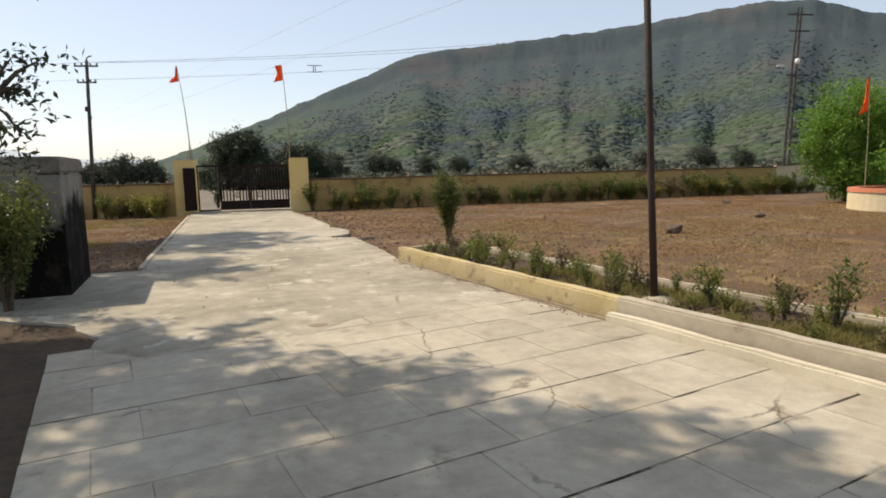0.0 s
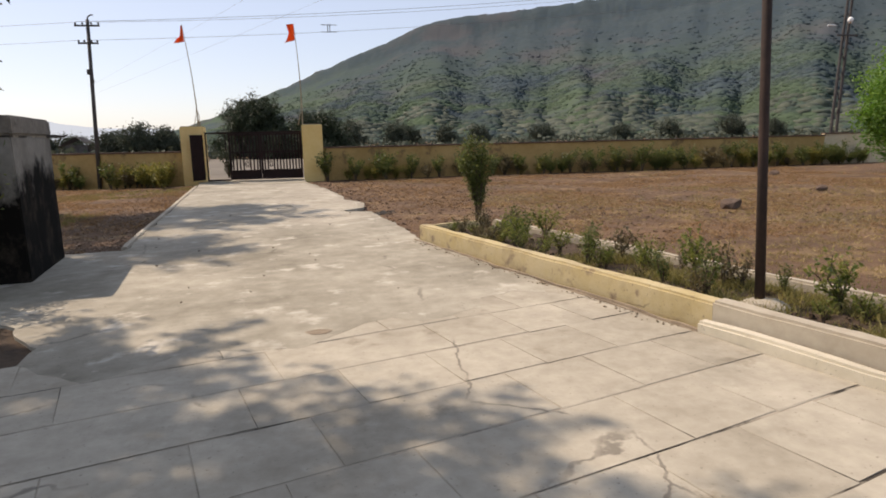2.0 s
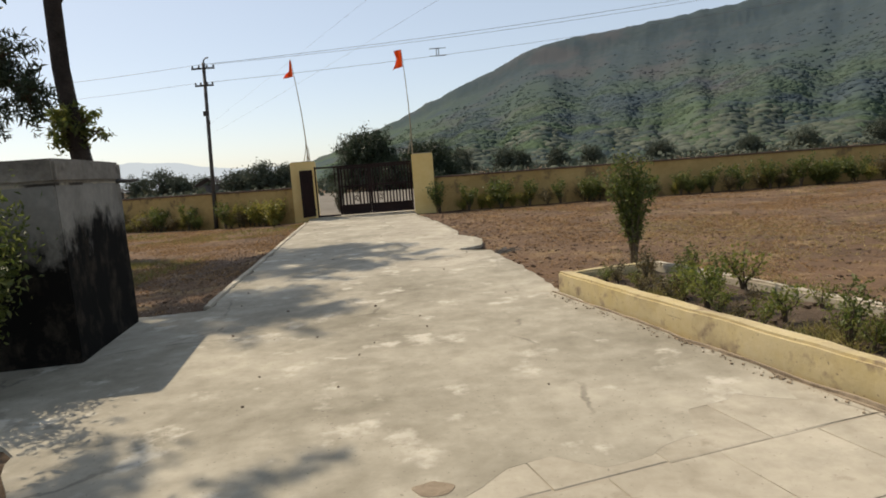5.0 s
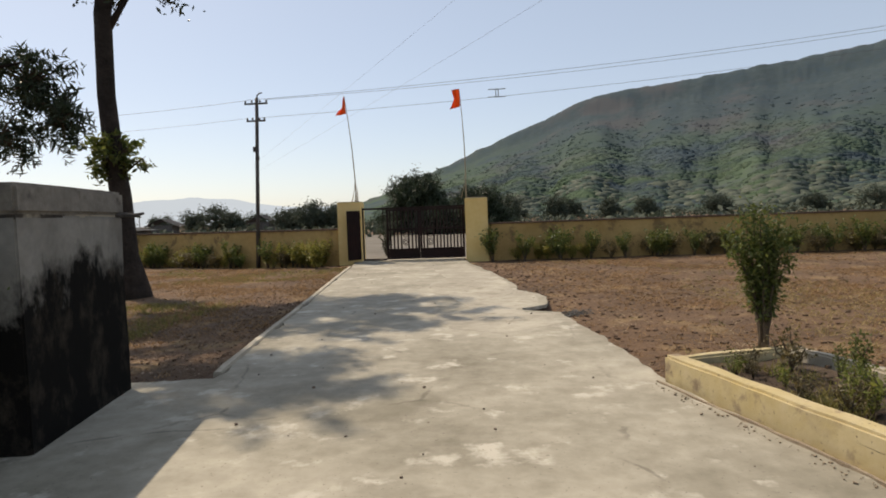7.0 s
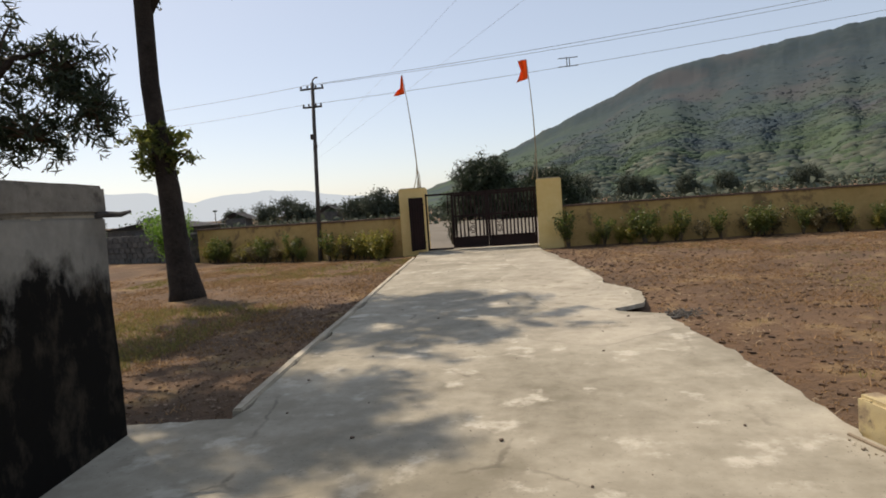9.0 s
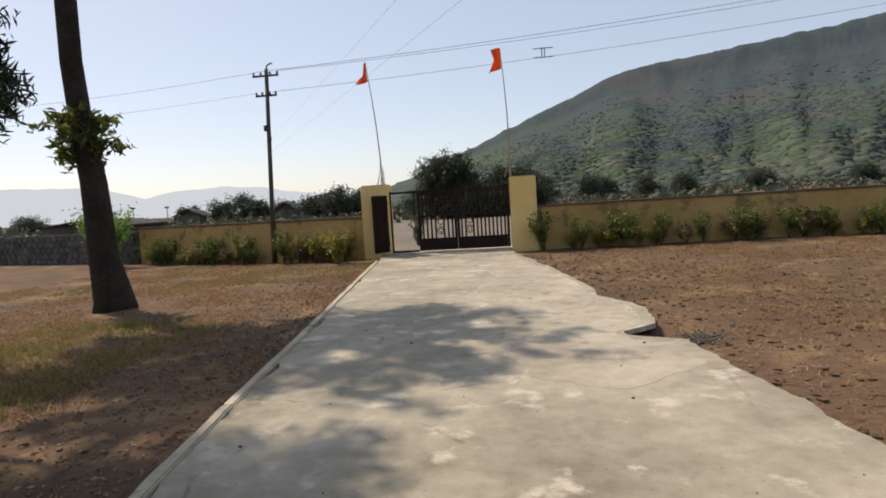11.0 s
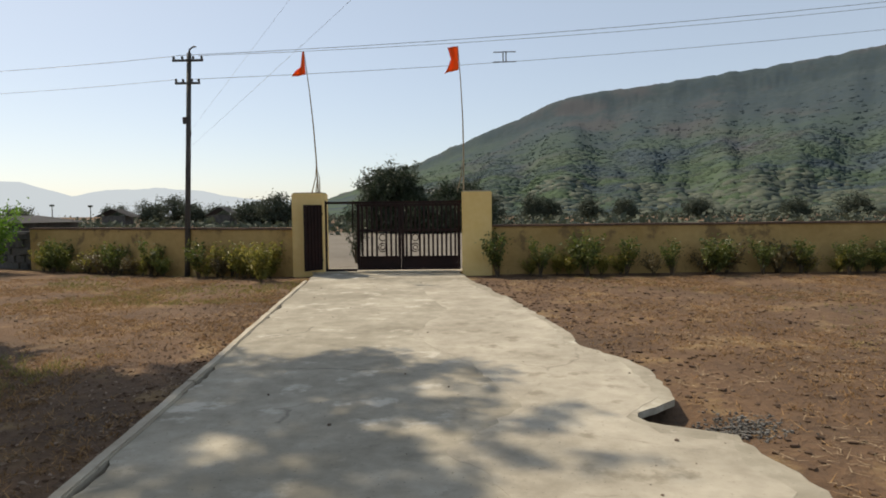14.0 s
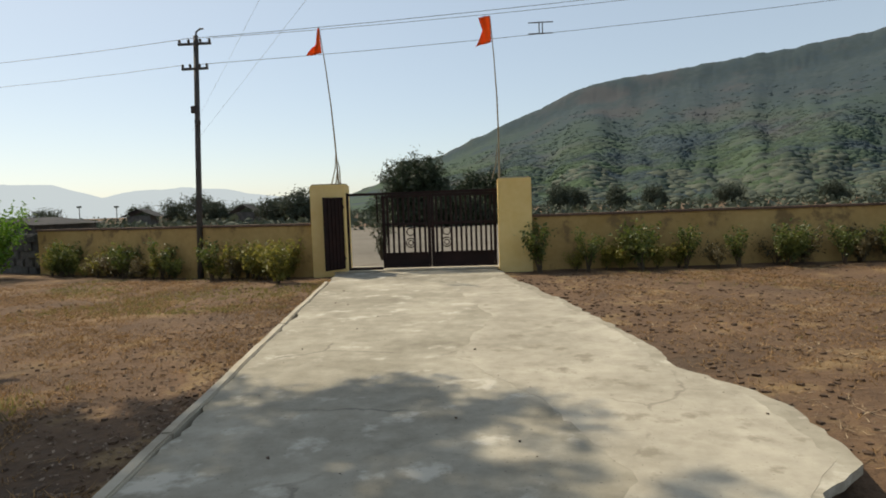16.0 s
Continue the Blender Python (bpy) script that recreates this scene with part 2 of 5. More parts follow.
M_CREAM = material("cream_wall_wash", (0.33, 0.212, 0.074), (0.50, 0.340, 0.140), 0.7, 6, 0.95, 0.3, 0.01, spot=(0.22, 0.145, 0.066), spot_scale=1.6, spot_at=0.55)
M_PILLAR = material("yellow_pillar_paint", (0.70, 0.50, 0.19), (0.79, 0.60, 0.28), 0.9, 8, 0.9, 0.2, 0.006, spot=(0.52, 0.37, 0.17), spot_scale=1.3, spot_at=0.64)
M_PALE = material("pale_cream_plaster", (0.55, 0.45, 0.29), (0.66, 0.57, 0.40), 1.0, 8, 0.95, 0.3, 0.01, spot=(0.42, 0.33, 0.2), spot_scale=1.6, spot_at=0.6)
M_SLABTOP = weathered(material("stained_cover_cement", (0.13, 0.115, 0.097), (0.29, 0.262, 0.222), 1.4, 12, 0.95, 0.6, 0.014, spot=(0.06, 0.05, 0.04), spot_scale=1.7, spot_at=0.53), 1.3, 0.6, (0.07, 0.06, 0.048), 2.2, 0.51, 0.5)
M_FOOT = material("crumbling_mortar", (0.17, 0.13, 0.09), (0.34, 0.275, 0.20), 3.0, 16, 1.0, 0.9, 0.03)
M_COPING = material("brown_coping", (0.085, 0.055, 0.04), (0.16, 0.10, 0.07), 1.5, 12, 0.95, 0.4, 0.01)
M_MOULD = damp_concrete()
M_STONE = material("grey_rubble_stone", (0.045, 0.043, 0.040), (0.13, 0.124, 0.115), 1.4, 8, 0.95, 0.7, 0.03, each=0.2)
M_IRON = material("dark_red_gate_iron", (0.008, 0.004, 0.0035), (0.026, 0.010, 0.008), 2.0, 20, 0.8, 0.3, 0.003)
M_POLE = material("rusty_lamp_steel", (0.018, 0.012, 0.010), (0.055, 0.032, 0.024), 3, 22, 0.75, 0.3, 0.003)
M_UTIL = material("weathered_pole_steel", (0.04, 0.036, 0.034), (0.09, 0.082, 0.075), 3, 22, 0.7, 0.3, 0.003)
M_WIRE = material("wire_metal", (0.14, 0.14, 0.14), (0.22, 0.22, 0.22), 3, 20, 0.5, 0.0)
M_PORCELAIN = material("white_porcelain", (0.75, 0.75, 0.73), (0.82, 0.82, 0.80), 5, 30, 0.25, 0.0)
M_FLAG = material("saffron_cloth", (0.80, 0.13, 0.025), (0.88, 0.20, 0.04), 4, 40, 0.85, 0.2, 0.003)
M_BAMBOO = material("dry_cane", (0.22, 0.17, 0.11), (0.36, 0.29, 0.19), 6, 40, 0.8, 0.2, 0.003)
M_BARK = material("dark_bark", (0.014, 0.011, 0.009), (0.055, 0.042, 0.034), 2.5, 16, 1.0, 1.0, 0.06)
M_TWIG = material("twig", (0.055, 0.040, 0.028), (0.12, 0.09, 0.06), 6, 40, 1.0, 0.3, 0.004)
M_ROCK = material("brown_rock", (0.07, 0.05, 0.04), (0.17, 0.12, 0.09), 4, 20, 1.0, 0.8, 0.03)
M_RIM = material("red_rim_paint", (0.42, 0.13, 0.07), (0.55, 0.22, 0.13), 2, 14, 0.9, 0.3, 0.006)
M_ROOF = material("dark_roof_sheet", (0.05, 0.05, 0.055), (0.10, 0.10, 0.105), 0.5, 6, 0.8, 0.3, 0.02)
M_HILL = hillside("hazy_scrub_hillside", 0.90, 0.15)
M_LEAF = leaf_material("green_leaf", (0.055, 0.085, 0.018), (0.165, 0.18, 0.045), 0.5)
M_LEAF_D = leaf_material("dark_leaf", (0.018, 0.032, 0.014), (0.048, 0.066, 0.03), 0.25)
M_LEAF_Y = leaf_material("yellow_green_leaf", (0.14, 0.15, 0.025), (0.34, 0.29, 0.07), 0.5)
M_LEAF_B = leaf_material("bright_leaf", (0.08, 0.19, 0.02), (0.19, 0.33, 0.045), 0.45)
M_LEAF_W = leaf_material("weedy_leaf", (0.085, 0.125, 0.02), (0.26, 0.26, 0.055), 0.5)
M_LEAF_S = leaf_material("scrub_leaf", (0.06, 0.055, 0.024), (0.19, 0.14, 0.055), 0.35)
M_LEAF_F = leaf_material("far_leaf", (0.04, 0.056, 0.038), (0.085, 0.10, 0.065), 0.2, 0.8)
M_HILLSCRUB = hillside("hazy_hillside_crowns", 0.93, 0.3)
M_STRAW = leaf_material("dry_straw", (0.15, 0.082, 0.036), (0.42, 0.255, 0.115), 0.3, 0.8)
M_GRAVEL = material("grey_gravel", (0.065, 0.06, 0.055), (0.21, 0.20, 0.18), 4, 30, 1.0, 0.6, 0.01)
M_DUST = weathered(material("pale_road_dust", (0.115, 0.100, 0.080), (0.19, 0.168, 0.136), 0.25, 4, 1.0, 0.4, 0.02, spot=(0.10, 0.082, 0.062), spot_scale=0.5, spot_at=0.6), 0.5, 0.0, (0.11, 0.092, 0.07), 0.3, 0.56, 0.3)
M_CLOD = material("dry_clod", (0.050, 0.033, 0.022), (0.150, 0.092, 0.056), 6, 30, 1.0, 0.8, 0.02)
M_HAY = leaf_material("field_hay", (0.21, 0.150, 0.058), (0.44, 0.335, 0.145), 0.3, 0.8)
M_STRAWP = leaf_material("pale_stalk", (0.30, 0.215, 0.13), (0.50, 0.39, 0.25), 0.3, 0.8)
M_GRASS = leaf_material("grass_blade", (0.12, 0.125, 0.035), (0.32, 0.26, 0.08), 0.4, 0.7)
M_LITTER = leaf_material("fallen_leaf", (0.11, 0.065, 0.04), (0.34, 0.25, 0.18), 0.2, 0.9)
# far range: its haze is put into an even pale blue that glows
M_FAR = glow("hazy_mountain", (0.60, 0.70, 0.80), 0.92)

# ---- building helpers ----


def part(name, bm, mat, parent=None, label="", smooth=False):
    me = bpy.data.meshes.new(name)
    bm.to_mesh(me)
    bm.free()
    return attach(name, me, mat, parent, label, smooth)


def attach(name, me, mat, parent=None, label="", smooth=False):
    if mat:
        me.materials.append(mat)
    if smooth:
        for p in me.polygons:
            p.use_smooth = True
    ob = new(name, me)
    if parent:
        ob.parent = parent
    return tagged(ob, label)


def thing(name, at, label, category, group="", kind="", turn=0.0):
    ob = new(name)
    ob.empty_display_size = 0.2
    ob.matrix_basis = pose(at[0], at[1], at[2], 0, 0, turn)
    return tagged(ob, label, category, group, kind)


def block(bm, lo, hi, bevel=0.0):
    """A box, with its edges rounded off where a bevel is given."""
    c = [(a + b) / 2 for a, b in zip(lo, hi)]
    s = [b - a for a, b in zip(lo, hi)]
    made = bmesh.ops.create_cube(bm, size=1, matrix=Matrix.Translation(c) @ Matrix.Diagonal((*s, 1)))["verts"]
    if bevel:
        edges = list({e for v in made for e in v.link_edges})
        bmesh.ops.bevel(bm, geom=edges, offset=bevel, segments=2, affect="EDGES")
    return bm


def tube(bm, points, radii, sides=8):
    """A tapered tube along points, closed at both ends."""
    rings = []
    pts = [Vector(p) for p in points]
    for i, p in enumerate(pts):
        way = (pts[min(i + 1, len(pts) - 1)] - pts[max(i - 1, 0)]).normalized()
        u = way.orthogonal().normalized() if abs(way.z) < 0.9 else Vector((1, 0, 0))
        u = (u - way * u.dot(way)).normalized()
        v = way.cross(u)
        rings.append([bm.verts.new(p + (u * math.cos(a) + v * math.sin(a)) * radii[i]) for a in [2 * math.pi * k / sides for k in range(sides)]])
    for a, b in zip(rings, rings[1:]):
        for k in range(sides):
            bm.faces.new((a[k], a[(k + 1) % sides], b[(k + 1) % sides], b[k]))
    bm.faces.new(rings[0][::-1])
    bm.faces.new(rings[-1])
    return bm


def rod(bm, a, b, r, sides=6):
    return tube(bm, [a, b], [r, r], sides)


def leaf_mesh(name, centres, size, seed, slim=0.45, droop=0.3, spread=0.5):
    """Many small leaves, each a folded pair of triangles round a midrib, at the given points."""
    g = np.random.default_rng(seed)
    c = np.asarray(centres)
    n = len(c)
    way = g.normal(size=(n, 3))
    way[:, 2] = way[:, 2] * spread - droop
    way /= np.linalg.norm(way, axis=1, keepdims=True)
    side = np.cross(way, g.normal(size=(n, 3)))
    side /= np.linalg.norm(side, axis=1, keepdims=True) + 1e-9
    up = np.cross(side, way)
    s = (size * g.uniform(0.6, 1.35, n))[:, None]
    base, tip = c - way * s / 2, c + way * s / 2
    left = c + side * s * slim / 2 + up * s * 0.09
    right = c - side * s * slim / 2 + up * s * 0.09
    co = np.stack((base, left, tip, right), 1).reshape(-1, 3)
    i = np.arange(n)[:, None] * 4
    faces = np.concatenate((i + [0, 2, 1], i + [0, 3, 2]), 0)
    me = bpy.data.meshes.new(name)
    me.from_pydata(co.tolist(), [], faces.tolist())
    return me


def clumps(seed, middle, radii, many, each, tight, shell=0.45):
    """Points gathered in many small clumps within an ellipsoid, with gaps between them."""
    g = np.random.default_rng(seed)
    d = g.normal(size=(many, 3))
    d /= np.linalg.norm(d, axis=1, keepdims=True)
    r = (shell + (1 - shell) * g.random(many)) * g.uniform(0.75, 1.12, many)
    hubs = np.array(middle) + d * r[:, None] * np.array(radii)
    pts = hubs[:, None, :] + g.normal(size=(many, each, 3)) * tight * g.uniform(0.6, 1.3, (many, 1, 1))
    return pts.reshape(-1, 3), hubs


def sprays(seed, middle, radii, many, each, tight, shell=0.35):
    """Points strung along many short drooping sprays within an ellipsoid, with gaps between them."""
    g = np.random.default_rng(seed)
    d = g.normal(size=(many, 3))
    d /= np.linalg.norm(d, axis=1, keepdims=True)
    r = shell + (1 - shell) * g.random(many) ** 0.7 * g.uniform(0.8, 1.15, many)
    hubs = np.array(middle) + d * r[:, None] * np.array(radii)
    way = d * 0.9 + g.normal(size=(many, 3)) * 0.55 + np.array((0, 0, -0.45))
    way /= np.linalg.norm(way, axis=1, keepdims=True)
    f = g.random((many, each, 1)) - 0.35
    long = tight * 4.2 * g.uniform(0.6, 1.3, (many, 1, 1))
    pts = hubs[:, None, :] + way[:, None, :] * f * long + g.normal(size=(many, each, 3)) * tight * 0.42
    return pts.reshape(-1, 3), hubs


def blades(name, at, height, seed, lean=0.35, width=0.012, count=1):
    """Thin grass blades standing at the given points."""
    g = np.random.default_rng(seed)
    p = np.repeat(np.asarray(at), count, 0)
    n = len(p)
    p = p + np.c_[g.normal(size=(n, 2)) * 0.03, np.zeros(n)]
    h = height * g.uniform(0.5, 1.3, n)
    a = g.uniform(0, 2 * np.pi, n)
    l = g.normal(size=n) * lean
    side = np.c_[np.cos(a), np.sin(a), np.zeros(n)] * width
    b = g.uniform(0, 2 * np.pi, n)
    tip = p + np.c_[np.cos(b) * l * h, np.sin(b) * l * h, h]
    co = np.stack((p - side, p + side, tip), 1).reshape(-1, 3)
    me = bpy.data.meshes.new(name)
    me.from_pydata(co.tolist(), [], (np.arange(n)[:, None] * 3 + [0, 1, 2]).tolist())
    return me


def lumps(name, at, sizes, seed, flat=0.7):
    """Small angular lumps, eight corners each, at the given points."""
    g = np.random.default_rng(seed)
    shape = np.array([(x, y, z) for x in (-1, 1) for y in (-1, 1) for z in (-1, 1)], float)
    quads = np.array([(0, 1, 3, 2), (4, 6, 7, 5), (0, 4, 5, 1), (2, 3, 7, 6), (0, 2, 6, 4), (1, 5, 7, 3)])
    p = np.asarray(at)
    n = len(p)
    a = g.uniform(0, 2 * np.pi, n)
    k = shape[None] * g.uniform(0.45, 1.0, (n, 8, 3)) * np.asarray(sizes)[:, None, None] / 2 * np.array([1, 1, flat])
    x = k[..., 0] * np.cos(a)[:, None] - k[..., 1] * np.sin(a)[:, None]
    y = k[..., 0] * np.sin(a)[:, None] + k[..., 1] * np.cos(a)[:, None]
    co = (np.stack((x, y, k[..., 2]), -1) + p[:, None, :]).reshape(-1, 3)
    me = bpy.data.meshes.new(name)
    me.from_pydata(co.tolist(), [], (np.arange(n)[:, None, None] * 8 + quads[None]).reshape(-1, 4).tolist())
    return me


def ground_z(x, y):
    """The lie of the land: just below the drive, lower towards the tree, a little rough."""
    near = max(0.0, 1 - math.hypot(x - 2, y - 12) / 45)
    z = -0.07 - 0.12 * min(1.0, max(0.0, (-x - 1.0) / 5.0))
    z += near * (0.05 * noise.noise((x * 0.35, y * 0.35, 3.0)) + 0.022 * noise.noise((x * 1.9, y * 1.9, 7.0)))
    z -= 0.17 * math.exp(-((x - 3.3) ** 2 + (y - 14.08) ** 2) / 0.16)
    if -6.5 < x < 8 and y < 26:
        z = min(z, -0.035)
    return z


def paved(x, y):
    """Where the drive, the apron, the slabs and the planter leave no room for plants."""
    if y > 10.2:
        return LEFT_X(y) - 0.05 < x < RIGHT_X(y) + 0.05
    u = x * UC + y * US
    return -0.7 < x and u < 8.15 or (x > -4.6 and y < 10.2 and u < 8.15)


# The drive lies askew to the boundary wall: its slabs run along u, the kerb along v.
UA = radians(17)
UC, US = math.cos(UA), math.sin(UA)


def uv(u, v, z=0.0):
    return Vector((u * UC - v * US, u * US + v * UC, z))


def LEFT_X(y):
    return -0.07 - 0.122 * (y - 11.0)


def RIGHT_X(y):
    return 4.03 - 0.095 * (y - 10.3) if y < 16 else 3.49 - 0.2 * (y - 16)

# ---- ground ----


def make_ground():
    def steps(lo, hi, fine_lo, fine_hi, d):
        near = list(np.arange(fine_lo, fine_hi + 1e-6, d))
        out, s, x = [], d, fine_hi
        while x < hi:
            s *= 1.35
            x = min(hi, x + s)
            out.append(x)
        back, s, x = [], d, fine_lo
        while x > lo:
            s *= 1.35
            x = max(lo, x - s)
            back.append(x)
        return back[::-1] + near + out

    xs, ys = steps(-3200, 3200, -14, 22, 0.3), steps(-600, 3600, 2, 27, 0.3)
    co = [(x, y, ground_z(x, y)) for y in ys for x in xs]
    w = len(xs)
    faces = [(j * w + i, j * w + i + 1, (j + 1) * w + i + 1, (j + 1) * w + i) for j in range(len(ys) - 1) for i in range(w - 1)]
    me = bpy.data.meshes.new("ground")
    me.from_pydata(co, [], faces)
    ob = attach("ground", me, M_EARTH, None, "bare reddish-brown earth with dry grass patches", True)
    tagged(ob, category="ground", kind="structure")


make_ground()


def plate(name, outline, top, bottom, mat, label, category, parent=None, wobble=0.0, seed=0, kind="structure"):
    """A flat slab with a torn edge, from its outline."""
    g = random.Random(seed)
    ring = []
    for (x0, y0), (x1, y1) in zip(outline, outline[1:] + outline[:1]):
        n = max(1, int(math.hypot(x1 - x0, y1 - y0) / 0.10)) if wobble else 1
        for k in range(n):
            f = k / n
            x, y = x0 + (x1 - x0) * f, y0 + (y1 - y0) * f
            w = noise.noise_vector((x * 1.7, y * 1.7, seed)) * 1.3 + noise.noise_vector((x * 6.5, y * 6.5, seed)) * 0.8
            ring.append((x + w.x * wobble + g.uniform(-0.2, 0.2) * wobble, y + w.y * wobble + g.uniform(-0.2, 0.2) * wobble))
    bm = bmesh.new()
    up = [bm.verts.new((x, y, top)) for x, y in ring]
    down = [bm.verts.new((x, y, bottom)) for x, y in ring]
    bm.faces.new(up)
    for k in range(len(ring)):
        bm.faces.new((up[k], down[k], down[(k + 1) % len(ring)], up[(k + 1) % len(ring)]))
    bmesh.ops.recalc_face_normals(bm, faces=bm.faces)
    bmesh.ops.triangulate(bm, faces=[f for f in bm.faces if len(f.verts) > 4])
    ob = part(name, bm, mat, parent, label)
    return tagged(ob, category=category, kind=kind)


# concrete drive: from the slabs to the gate and out on the far side, with the apron beside the tank
tear = random.Random(8)
torn = [tuple(uv(6.4 - 0.19 * k, 4.86 + 0.17 * math.sin(k * 0.9) + (0.12 if k < 6 else -0.10) + tear.uniform(-0.06, 0.06)).xy) for k in range(20)]
drive = [(0.74, 5.68), (0.62, 6.1), (0.30, 6.6), (-0.12, 6.95), (-0.9, 7.3), (-4.6, 8.2), (-0.75, 10.15), (0.02, 10.3), (-0.2, 12.0), (-0.55, 15.0), (-1.02, 18.8), (-1.55, 23.2), (-1.75, 24.7),
         (-1.85, 25.2), (-1.9, 26.4), (1.9, 26.4), (1.85, 25.2), (1.95, 23.8), (2.35, 21.8), (2.72, 20.0), (3.05, 18.0), (3.15, 16.5), (3.55, 15.7), (3.5, 14.5), (3.06, 14.08),
         (3.2, 13.85), (3.64, 13.7), (3.66, 13.0), (3.85, 11.9), (4.02, 10.4), (4.02, 9.8), (4.80, 7.05), *torn]
plate("road", drive, -0.0004, -0.055, M_CONC, "worn pale concrete drive with a broken edge", "driveway", wobble=0.06, seed=4)
plate("dirt_road", [(-2.4, 26.0), (-9, 29.5), (-14, 40), (-14, 60), (13, 60), (12, 40), (9, 26.0)], -0.02, -0.3, M_DUST, "pale dusty yard outside the gate", "road", wobble=0.3, seed=5)

# dark soil; part of the tree's deep shade is put into its colour
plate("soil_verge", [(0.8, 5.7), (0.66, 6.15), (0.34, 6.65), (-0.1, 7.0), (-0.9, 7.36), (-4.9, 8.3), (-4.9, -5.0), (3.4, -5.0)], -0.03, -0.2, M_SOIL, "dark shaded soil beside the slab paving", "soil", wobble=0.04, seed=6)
topping = [(3.52, 12.85), (2.75, 12.25), (2.1, 12.55), (1.75, 13.5), (2.25, 14.3), (1.95, 15.6), (1.25, 17.0), (1.6, 19.0), (1.1, 21.5), (1.75, 23.4), (2.2, 21.8), (2.6, 20.0), (2.94, 18.0), (3.02, 16.5), (3.4, 15.6), (3.36, 14.55), (2.92, 14.1), (3.1, 13.75), (3.5, 13.6)]
plate("road_topping", topping, 0.0012, -0.05, M_TOPPING, "paler worn cement layer along the drive's edge", "driveway", wobble=0.07, seed=9)
edging = thing("road_edging", (0, 0, 0), "thin raised cement lip along the drive", "edging", kind="structure")
lip = [(0.0, 10.45), (-0.2, 12.0), (-0.55, 15.0), (-1.02, 18.8), (-1.55, 23.2)]
for (x0, y0), (x1, y1) in zip(lip, lip[1:]):
    l = math.hypot(x1 - x0, y1 - y0)
    bm = bmesh.new()
    block(bm, (0.003, -0.02, -0.15), (l - 0.003, 0.07, 0.022), 0.012)
    bmesh.ops.subdivide_edges(bm, edges=[e for e in bm.edges if e.calc_length() > 0.5], cuts=10)
    for v in bm.verts:
        s = noise.noise_vector((v.co.x * 3 + y0, v.co.y * 6, v.co.z * 6))
        v.co += Vector((0, s.y * 0.015, s.z * 0.008))
    ob = part("edge_strip", bm, M_KERB_G, edging)
    ob.matrix_basis = pose(x0, y0, 0, 0, 0, math.degrees(math.atan2(y1 - y0, x1 - x0)))

# ---- boundary wall, pillars and gate ----


def wall_run(name, a, b, height, low, label, mat=M_CREAM, coping=True):
    d = Vector((b[0] - a[0], b[1] - a[1], 0))
    length, turn = d.length, math.degrees(math.atan2(d.y, d.x))
    ob = thing(name, (a[0], a[1], 0), label, "wall", kind="structure", turn=turn)
    bm = bmesh.new()
    block(bm, (0, -0.11, low), (length, 0.11, height), 0.01)
    part("masonry", bm, mat, ob)
    if coping:
        x, k = 0.0, 0
        g = random.Random(7)
        while x < length - 0.02:
            e = min(length, x + 1.5)
            bm = bmesh.new()
            dz = g.uniform(-0.006, 0.006)
            block(bm, (x + 0.004, -0.15, height + 0.002 + dz), (e - 0.004, 0.15, height + 0.055 + dz), 0.008)
            part("coping", bm, M_COPING, ob, "weathered dark brown coping")
            x = e
    return ob


wall_run("wall_east", (2.62, 25.2), (24.0, 25.35), 1.12, -0.3, "cream washed boundary wall with brown coping")
wall_run("wall_corner", (24.002, 25.36), (26.9, 25.0), 1.20, -0.3, "paler yellowish end of the boundary wall", M_PALE)
wall_run("wall_west", (-2.32, 25.25), (-11.65, 28.98), 1.09, -0.4, "cream washed boundary wall with brown coping")
stone_wall = wall_run("wall_stone", (-11.67, 28.99), (-34.0, 37.9), 1.02, -0.4, "dark grey rubble stone boundary wall", M_STONE, False)


def rubble_face():
    g = random.Random(12)
    kinds = []
    for k in range(5):
        bm = bmesh.new()
        block(bm, (-0.2, -0.04, -0.11), (0.2, 0.04, 0.11), 0.025)
        for v in bm.verts:
            v.co += Vector((g.uniform(-0.03, 0.03), g.uniform(-0.015, 0.015), g.uniform(-0.025, 0.025)))
        me = bpy.data.meshes.new("stone")
        bm.to_mesh(me)
        bm.free()
        me.materials.append(M_STONE)
        kinds.append(me)
    for row in range(5):
        x = 0.25 + 0.2 * (row % 2)
        while x < 14:
            ob = new("stone", kinds[g.randrange(5)])
            ob.parent = stone_wall
            ob.matrix_basis = pose(x, 0.12, -0.08 + row * 0.235, 0, g.uniform(-4, 4), g.uniform(-4, 4))
            x += g.uniform(0.38, 0.46)


def pillar(at, width, deep, height, label):
    ob = thing("gate_pillar", at, label, "gate pillar", "gate pillars")
    bm = bmesh.new()
    block(bm, (-width / 2, -deep / 2, -0.25), (width / 2, deep / 2, height), 0.018)
    bmesh.ops.subdivide_edges(bm, edges=bm.edges, cuts=1)
    part("shaft", bm, M_PILLAR, ob)
    bm = bmesh.new()
    block(bm, (-width / 2 + 0.03, -deep / 2 + 0.03, height + 0.002), (width / 2 - 0.03, deep / 2 - 0.03, height + 0.025), 0.008)
    part("cap", bm, M_KERB_G, ob, "bare cement cap")
    return ob


pillar((-1.93, 25.26, 0), 0.78, 0.6, 1.99, "yellow painted square masonry pillar at the gate")
pillar((2.26, 25.2, 0), 0.73, 0.6, 1.99, "wide yellow painted masonry pillar at the gate")


